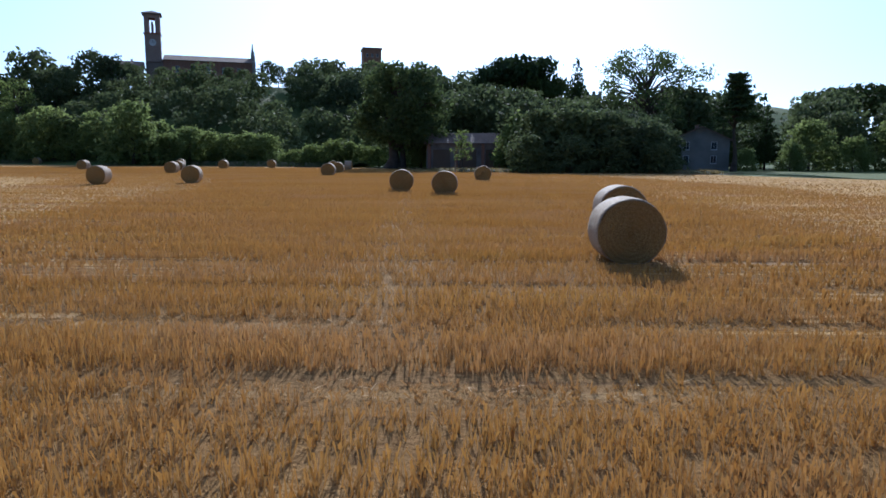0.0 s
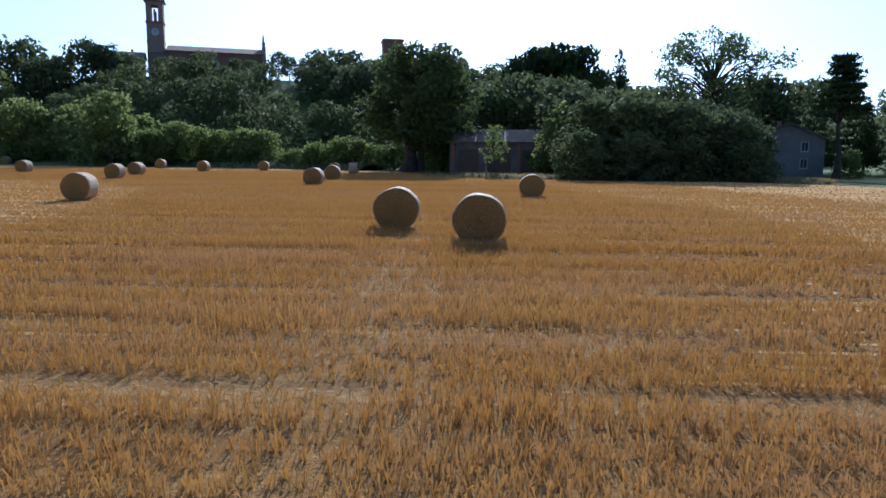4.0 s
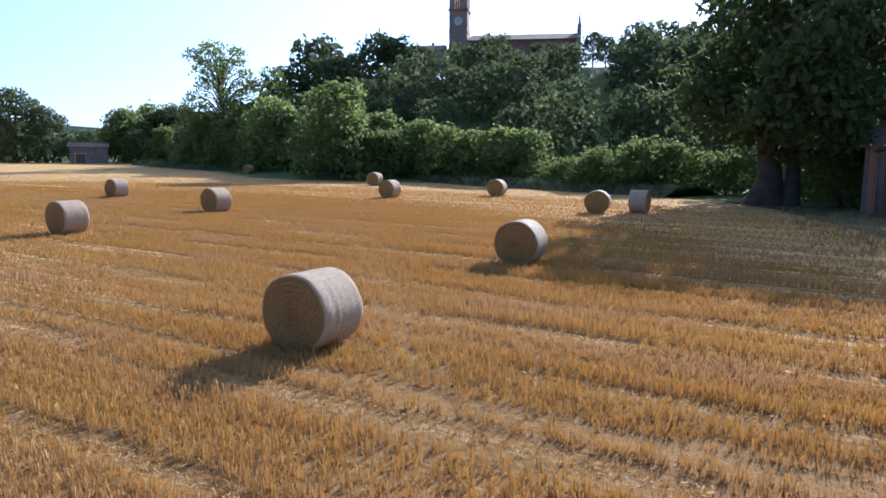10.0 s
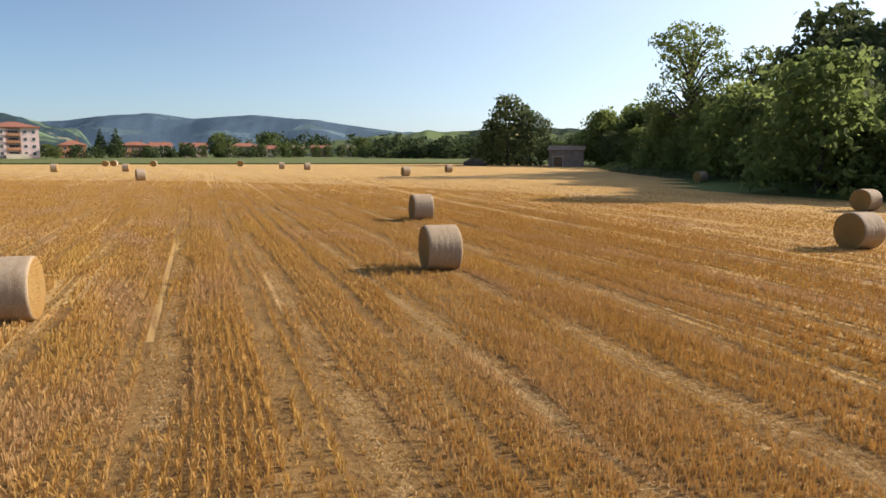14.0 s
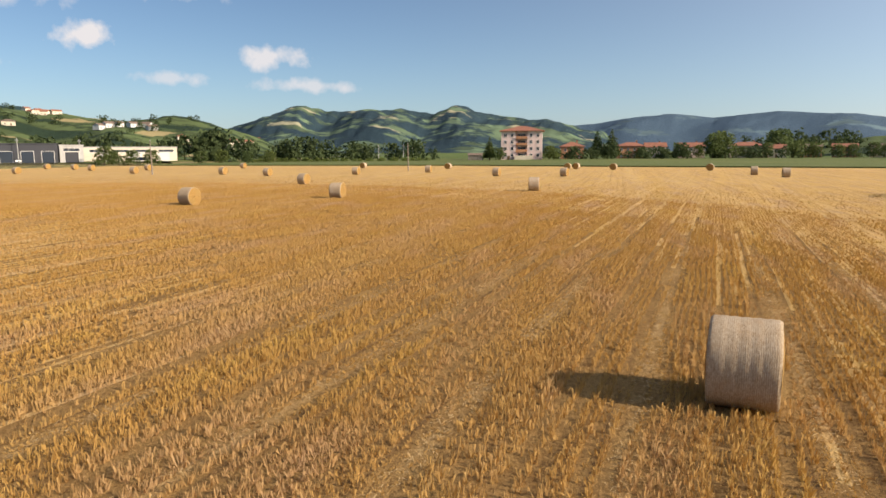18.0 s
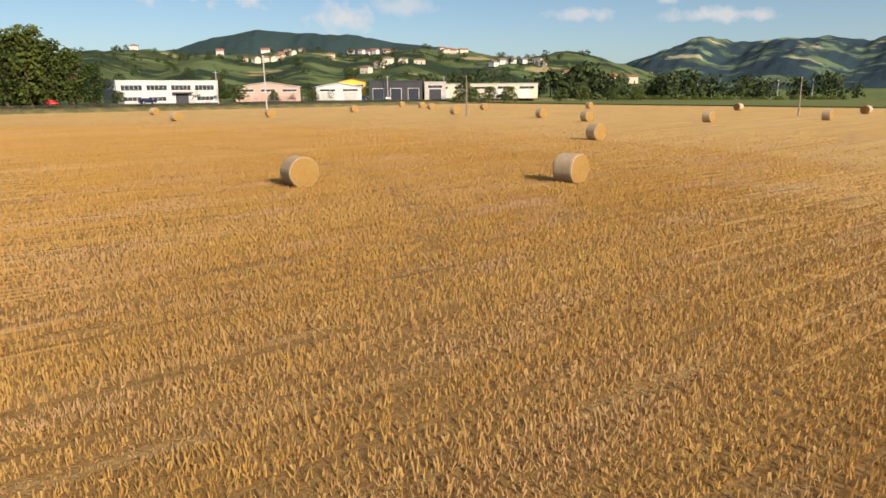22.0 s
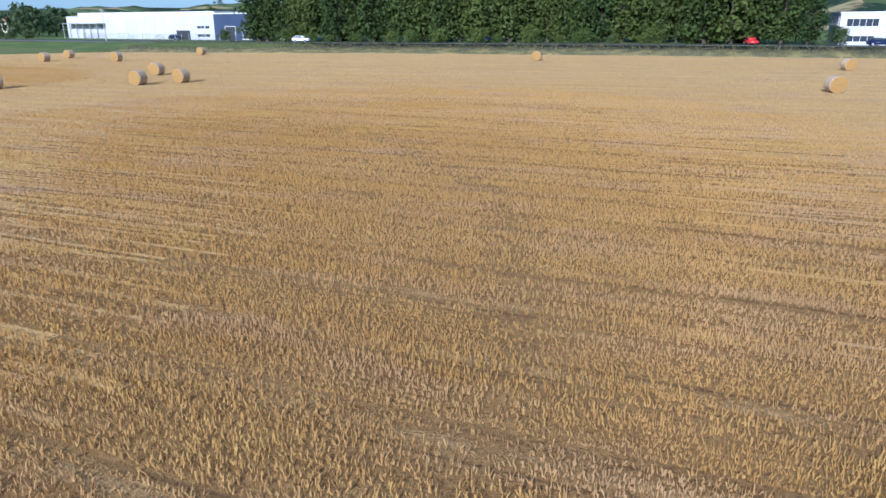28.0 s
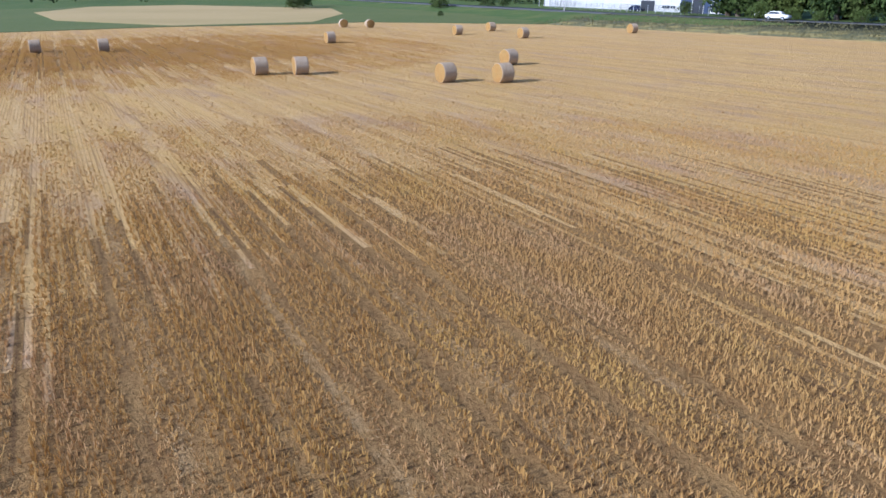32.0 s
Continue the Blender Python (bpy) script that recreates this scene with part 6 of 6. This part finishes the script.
# ---- bank and rough grass along the northern edge ----
def bank(points, size, label):
    line = np.array(points, dtype=float)
    seg = np.hypot(*np.diff(line, axis=0).T)
    s = np.concatenate([[0], np.cumsum(seg)])
    u = np.arange(0, s[-1], 1.2)
    cx, cy = np.interp(u, s, line[:, 0]), np.interp(u, s, line[:, 1])
    tx, ty = np.gradient(cx), np.gradient(cy)
    ln = np.hypot(tx, ty)
    nx_, ny_ = ty / ln, -tx / ln
    nx_, ny_ = -nx_ * np.sign(ny_) * -1, np.abs(ny_)
    rows = []
    rb = np.random.RandomState(9)
    for off, z in size * np.array(((-1.4, -0.03), (-0.6, 0.25), (0.2, 0.7), (1.4, 0.95), (3.2, 1.0), (5.5, 0.7), (8.0, 0.1), (9.0, -0.1))):
        wob = rb.uniform(-0.12, 0.12, len(u)) * (0 < z) * size
        rows.append(np.stack([cx + nx_ * off, cy + ny_ * off, z + wob], axis=1))
    V = np.concatenate(rows)
    n, m = len(u), len(rows)
    i, j = np.meshgrid(np.arange(n - 1), np.arange(m - 1))
    c = (j * n + i).ravel()
    tagged(new("bank", np_mesh("bank", V, np.stack([c, c + 1, c + n + 1, c + n], axis=1), M["bank"], smooth=True)), label, "bank", kind="structure")
    return np.stack([cx, cy], axis=1), np.stack([nx_, ny_], axis=1)


def blades(P, height, width, lean, count, rng, brush=0.0):
    """Upright slim triangles: count of them round each place P. brush: the share that stands on its tip, like a spreading clump."""
    n = len(P) * count
    base = np.repeat(P, count, axis=0) + np.concatenate([rng.normal(scale=lean * 0.5, size=(n, 2)), np.zeros((n, 1))], axis=1)
    a = rng.uniform(0, math.pi * 2, n)
    w = width * rng.uniform(0.6, 1.4, n)
    h = np.repeat(height, count) * rng.uniform(0.65, 1.25, n)
    d = np.stack([np.cos(a), np.sin(a), rng.normal(scale=0.25, size=n)], axis=1)
    tip = base + np.stack([rng.normal(scale=lean, size=n), rng.normal(scale=lean, size=n), h], axis=1)
    up = rng.rand(n) < brush
    one, two = np.where(up[:, None], tip, base), np.where(up[:, None], base, tip)
    V = np.stack([one - d * w[:, None] / 2, one + d * w[:, None] / 2, two], axis=1).reshape(-1, 3)
    return V, np.arange(n * 3).reshape(-1, 3)


line, side = bank([(-8, 130.5), (-12, 132.5), (-29, 141), (-38, 147), (-48, 152), (-62, 156), (-80, 164), (-100, 172), (-118, 181), (-135, 192), (-152, 206)], 1.0, "low earth and grass bank along the field")
dry_line, dry_side = bank([(4.4, 99), (7.0, 96.8), (12, 95.8), (22, 94.9), (34, 92.6), (41, 86)], 0.45, "low mound of dry earth before the barn")
post = thing("wooden_post", "dark weathered post at the field's edge", "post", pose(6.6, 94.7, 0.0))
bm = bmesh.new()
box(bm, -0.08, 0.08, -0.07, 0.07, 0, 1.45)
bmesh.ops.bevel(bm, geom=list(bm.edges), offset=0.015, segments=1, affect="EDGES")
part("shaft", bm, M["wood"], post)
rng = np.random.RandomState(77)
pick = rng.randint(0, len(line), 5200)
off = rng.uniform(-1.4, 7.5, 5200)
P = np.concatenate([line[pick] + side[pick] * off[:, None] + rng.normal(scale=0.5, size=(5200, 2)), np.interp(off, [-1.4, 0.2, 3.2, 8], [-0.05, 0.6, 0.9, 0.0])[:, None]], axis=1)
tuft_v, tuft_f = blades(P, np.full(len(P), 0.55), 0.10, 0.18, 4, rng)
tagged(new("rough_grass", np_mesh("rough_grass", tuft_v, tuft_f, M["leaf_oak"])), "rough grass on the bank", "grass", kind="stuff")
xs = rng.uniform(-240, 20, 6500)
f = rng.rand(6500)
ya = np.interp(xs, [p[0] for p in edge_field], [p[1] for p in edge_field])
yb = np.interp(xs, [p[0] for p in edge_road], [p[1] for p in edge_road])
P = np.stack([xs, ya + (yb - ya) * f, 0.02 + 1.38 * f], axis=1)
tuft_v, tuft_f = blades(P, np.full(len(P), 0.32), 0.10, 0.2, 3, rng)
tagged(new("rough_grass", np_mesh("rough_grass", tuft_v, tuft_f, M["verge_tuft"])), "rough grass on the roadside verge", "grass", kind="stuff")

pick = rng.randint(0, len(dry_line), 2600)
off = rng.uniform(-0.8, 4.0, 2600)
P = np.concatenate([dry_line[pick] + dry_side[pick] * off[:, None] + rng.normal(scale=0.4, size=(2600, 2)), np.interp(off, [-0.8, 0.1, 1.4, 4], [-0.02, 0.25, 0.4, 0.0])[:, None]], axis=1)
tuft_v, tuft_f = blades(P, np.full(len(P), 0.30), 0.07, 0.16, 4, rng)
tagged(new("dry_grass", np_mesh("dry_grass", tuft_v, tuft_f, M["dry_tuft"])), "dry straw-coloured grass on the mound by the barn", "grass", kind="stuff")
P = np.stack([rng.uniform(0, 46, 3000), rng.uniform(95, 120, 3000), np.full(3000, 0.0)], axis=1)
tuft_v, tuft_f = blades(P, np.full(len(P), 0.28), 0.07, 0.14, 3, rng)
tagged(new("rough_grass", np_mesh("rough_grass", tuft_v, tuft_f, M["dry_tuft"])), "dry grass in the yard by the barn", "grass", kind="stuff")

# ---- stubble ----
LANE = [(-7, 3), (-3, 51), (-6.5, 74), (-16, 89), (-27, 97), (-43, 101), (-58, 98), (-72, 91), (-83, 80), (-90, 66), (-93, 48), (-90, 35), (-80, 22)]


def from_lane(x, y):
    """Distance from the middle line of the stretch of field that is stood in closest."""
    best = np.full(np.shape(x), 1e9)
    for (ax, ay), (bx, by) in zip(LANE[:-1], LANE[1:]):
        t = np.clip(((x - ax) * (bx - ax) + (y - ay) * (by - ay)) / ((bx - ax) ** 2 + (by - ay) ** 2), 0, 1)
        best = np.minimum(best, np.hypot(x - ax - t * (bx - ax), y - ay - t * (by - ay)))
    return best


def inside(x, y, ring):
    c = np.zeros(np.shape(x), dtype=bool)
    for (ax, ay), (bx, by) in zip(ring, ring[1:] + ring[:1]):
        if ay != by:
            c ^= ((ay > y) != (by > y)) & (x < (bx - ax) * (y - ay) / (by - ay) + ax)
    return c


ZONES = {"east": (-32, 12, -14, 76), "mid": (-52, 12, 70, 132), "west": (-128, -50, 0, 132), "all": (-150, 50, -70, 170)}


def stubble(zone, r0, r1, step, height, width, lean, count, every, seed, thinning=False, brush=0.4):
    """Cut stalks in drills 17 cm apart, close together like the hairs of a brush; some drills are missing."""
    rng = np.random.RandomState(seed)
    cu, su = math.cos(ROW), math.sin(ROW)
    x0, x1, y0, y1 = ZONES[zone]
    us = [x * cu + y * su for x in (x0, x1) for y in (y0, y1)]
    ws = [-x * su + y * cu for x in (x0, x1) for y in (y0, y1)]
    k = np.arange(int(min(ws) / 0.17), int(max(ws) / 0.17), every)
    u = np.arange(min(us), max(us), step)
    U, K = np.meshgrid(u, k)
    W = K * 0.17
    X, Y = U * cu - W * su, U * su + W * cu
    jx, jy = X + rng.uniform(-1.5, 1.5, X.shape), Y + rng.uniform(-1.5, 1.5, X.shape)
    east, west = (jy < 72) & (jx > -30), jx < -50
    here = {"east": east, "west": west, "mid": ~east & ~west, "all": jx < 1e9}[zone]
    U, K, W, X, Y = U[here], K[here], W[here], X[here], Y[here]
    d = from_lane(X, Y)
    fade = np.clip(1 - (d - r0) / (r1 - r0), 0, 1) if thinning else 1.0
    n = len(X)
    keep = (d + rng.uniform(-1.5, 1.5, n) >= r0) & (d + rng.uniform(-1.5, 1.5, n) < r1) & (rng.rand(n) < fade)
    U, W, K = U[keep], W[keep], K[keep]
    n = len(U)
    U = U + rng.uniform(-0.5, 0.5, n) * step
    ragged = 0.5 + 0.5 * np.sin(U * 0.21 + 2.1 * np.sin(W * 0.45)) * np.sin(W * 0.9 + 1.7)
    W = W + rng.normal(size=n) * every * (0.011 + 0.026 * ragged) + 0.03 * np.sin(U * 0.7)
    X, Y = U * cu - W * su, U * su + W * cu
    # missing drills, thin places, flattened swaths and the gaps beside them
    luck = (np.sin(K * 12.9898) * 43758.5453) % 1.0
    gone = (luck < {"east": 0.26, "mid": 0.25, "west": 0.18, "all": 0.12}[zone]) & (np.sin(U * 0.06 + luck * 190) + 0.5 * np.sin(U * 0.23 + luck * 70) > -0.45)
    wave = np.sin(W * 2 * math.pi / SWATH + 0.6 * np.sin(U * 0.05))
    beside = (np.abs(wave - 0.62) < 0.10) & (np.sin(U * 0.09 + np.floor(W / SWATH) * 2.3) + 0.5 * np.sin(U * 0.41 + W) > 0.0)
    thin = 0.5 + 0.5 * np.sin(U * 0.9 + 3 * np.sin(W * 1.7)) * np.sin(W * 2.3 + np.sin(U * 0.37) * 2)
    clods = np.sin(U * 7.1 + 2.5 * np.sin(W * 5.3)) * np.sin(W * 11.0 + 2.0 * np.sin(U * 3.3)) > {"east": 0.7, "mid": 0.8}.get(zone, 2)
    swath = wave + 0.35 * np.sin(U * 0.8 + W) * np.sin(U * 0.23 + 2 * W) - 0.35 * smooth01((-50 - X) / 30) > 0.83
    live = (rng.rand(n) > 0.16 * thin + 0.2 * swath) & (~(gone | beside) | (rng.rand(n) < 0.10)) & (~clods | (rng.rand(n) < 0.35)) & inside(X, Y, FIELD)
    X, Y, W, U, swath = X[live], Y[live], W[live], U[live], swath[live]
    n = len(X)
    tuft = 1 + 0.22 * np.sin(U * 9.0 + 3 * np.sin(W * 6.1)) * np.sin(W * 17.0 + 2 * np.sin(U * 5.0))
    tall = height * tuft * (0.95 + 0.2 * np.sin(W * 1.83 + 1.3 * np.sin(U * 0.06)) * np.sin(W * 0.31)) * np.where(swath, 0.42, 1.0)
    tall = tall * (1 + 0.25 * smooth01((X + 22) / 14) * smooth01((98 - Y) / 14))
    if thinning:
        tall = tall * np.interp(from_lane(X, Y), [r0, r1], [1.0, 0.5])
    V, F = blades(np.stack([X, Y, np.zeros(n) - 0.01], axis=1), tall, width, lean, count, rng, brush)
    tagged(new("stubble", np_mesh("stubble", V, F, M["stubble"])), "cut wheat stalks standing in drilled rows", "stubble", kind="stuff")


def loose_straw(reach, number, size, seed):
    """Pale straws lying on the swaths."""
    rng = np.random.RandomState(seed)
    cu, su = math.cos(ROW), math.sin(ROW)
    lane = np.array(LANE, dtype=float)
    k = rng.randint(0, len(lane) - 1, number)
    f = rng.rand(number)[:, None]
    p = lane[k] * (1 - f) + lane[k + 1] * f + rng.normal(scale=reach, size=(number, 2))
    U, W = p[:, 0] * cu + p[:, 1] * su, -p[:, 0] * su + p[:, 1] * cu
    ok = np.sin(W * 2 * math.pi / SWATH + 0.6 * np.sin(U * 0.05)) + rng.normal(scale=0.12, size=number) > 0.98
    p = p[ok]
    p = p[inside(p[:, 0], p[:, 1], FIELD)]
    n = len(p)
    a = rng.normal(scale=0.9, size=n) + ROW
    ln = size * rng.uniform(0.5, 1.4, n)
    d = np.stack([np.cos(a), np.sin(a), rng.normal(scale=0.12, size=n)], axis=1) * ln[:, None]
    w = np.stack([-np.sin(a), np.cos(a), 0 * a], axis=1) * (size * 0.06)
    c = np.concatenate([p, rng.uniform(0.03, 0.09, (n, 1))], axis=1)
    V = np.stack([c - d / 2 - w, c - d / 2 + w, c + d / 2], axis=1).reshape(-1, 3)
    tagged(new("loose_straw", np_mesh("loose_straw", V, np.arange(n * 3).reshape(-1, 3), M["straw"])), "pale loose straw lying in swaths", "straw", kind="stuff")


def bare_soil():
    """Tilth under the stubble, showing between the drills; further out it thins into strips along them."""
    rng = np.random.RandomState(12)
    cu, su = math.cos(ROW), math.sin(ROW)
    long, wide = 1.5, 0.17
    U, W = np.meshgrid(np.arange(-165, 45, long), np.arange(-45, 165, wide))
    X, Y = (U + long / 2) * cu - (W + wide / 2) * su, (U + long / 2) * su + (W + wide / 2) * cu
    d = from_lane(X, Y)
    full = 4 + 2 * smooth01((-40 - X) / 30)
    share = np.clip(1 - (d - full) / 15, 0, 1)
    luck = np.repeat(rng.rand(len(U), U.shape[1] // 5 + 2), 5, axis=1)
    start = rng.randint(0, 5, len(U))
    luck = np.stack([luck[k, start[k]:start[k] + U.shape[1]] for k in range(len(U))])
    ok = luck < share
    for du in (0, long):
        for dw in (0, wide):
            ok &= inside((U + du) * cu - (W + dw) * su, (U + du) * su + (W + dw) * cu, FIELD)
    U, W = U[ok], W[ok]
    corner = [((U + du) * cu - (W + dw) * su, (U + du) * su + (W + dw) * cu) for du, dw in ((0, 0), (long, 0), (long, wide), (0, wide))]
    V = np.stack([np.stack([x, y, np.full(len(U), 0.006)], axis=1) for x, y in corner], axis=1).reshape(-1, 3)
    tagged(new("field_soil", np_mesh("field_soil", V, np.arange(len(V)).reshape(-1, 4), M["soil"])), "brown soil and chaff between the stubble rows", "soil", kind="structure")


bare_soil()
stubble("east", 0, 7, 0.062, 0.165, 0.0175, 0.044, 6, 1, 1)
stubble("east", 7, 14, 0.085, 0.16, 0.036, 0.040, 4, 1, 2)
stubble("mid", 0, 8, 0.060, 0.155, 0.021, 0.038, 6, 1, 3, brush=0.3)
stubble("mid", 8, 14, 0.09, 0.15, 0.036, 0.038, 4, 1, 4, brush=0.3)
stubble("west", 0, 9, 0.068, 0.145, 0.025, 0.036, 4, 1, 5, brush=0.2)
stubble("west", 9, 15, 0.10, 0.135, 0.034, 0.040, 4, 1, 6, brush=0.2)
stubble("all", 14, 28, 0.19, 0.10, 0.05, 0.055, 3, 1, 7, brush=0.2)
stubble("all", 28, 62, 0.36, 0.07, 0.10, 0.08, 2, 2, 8, True, 0.2)
loose_straw(8.0, 420000, 0.12, 10)
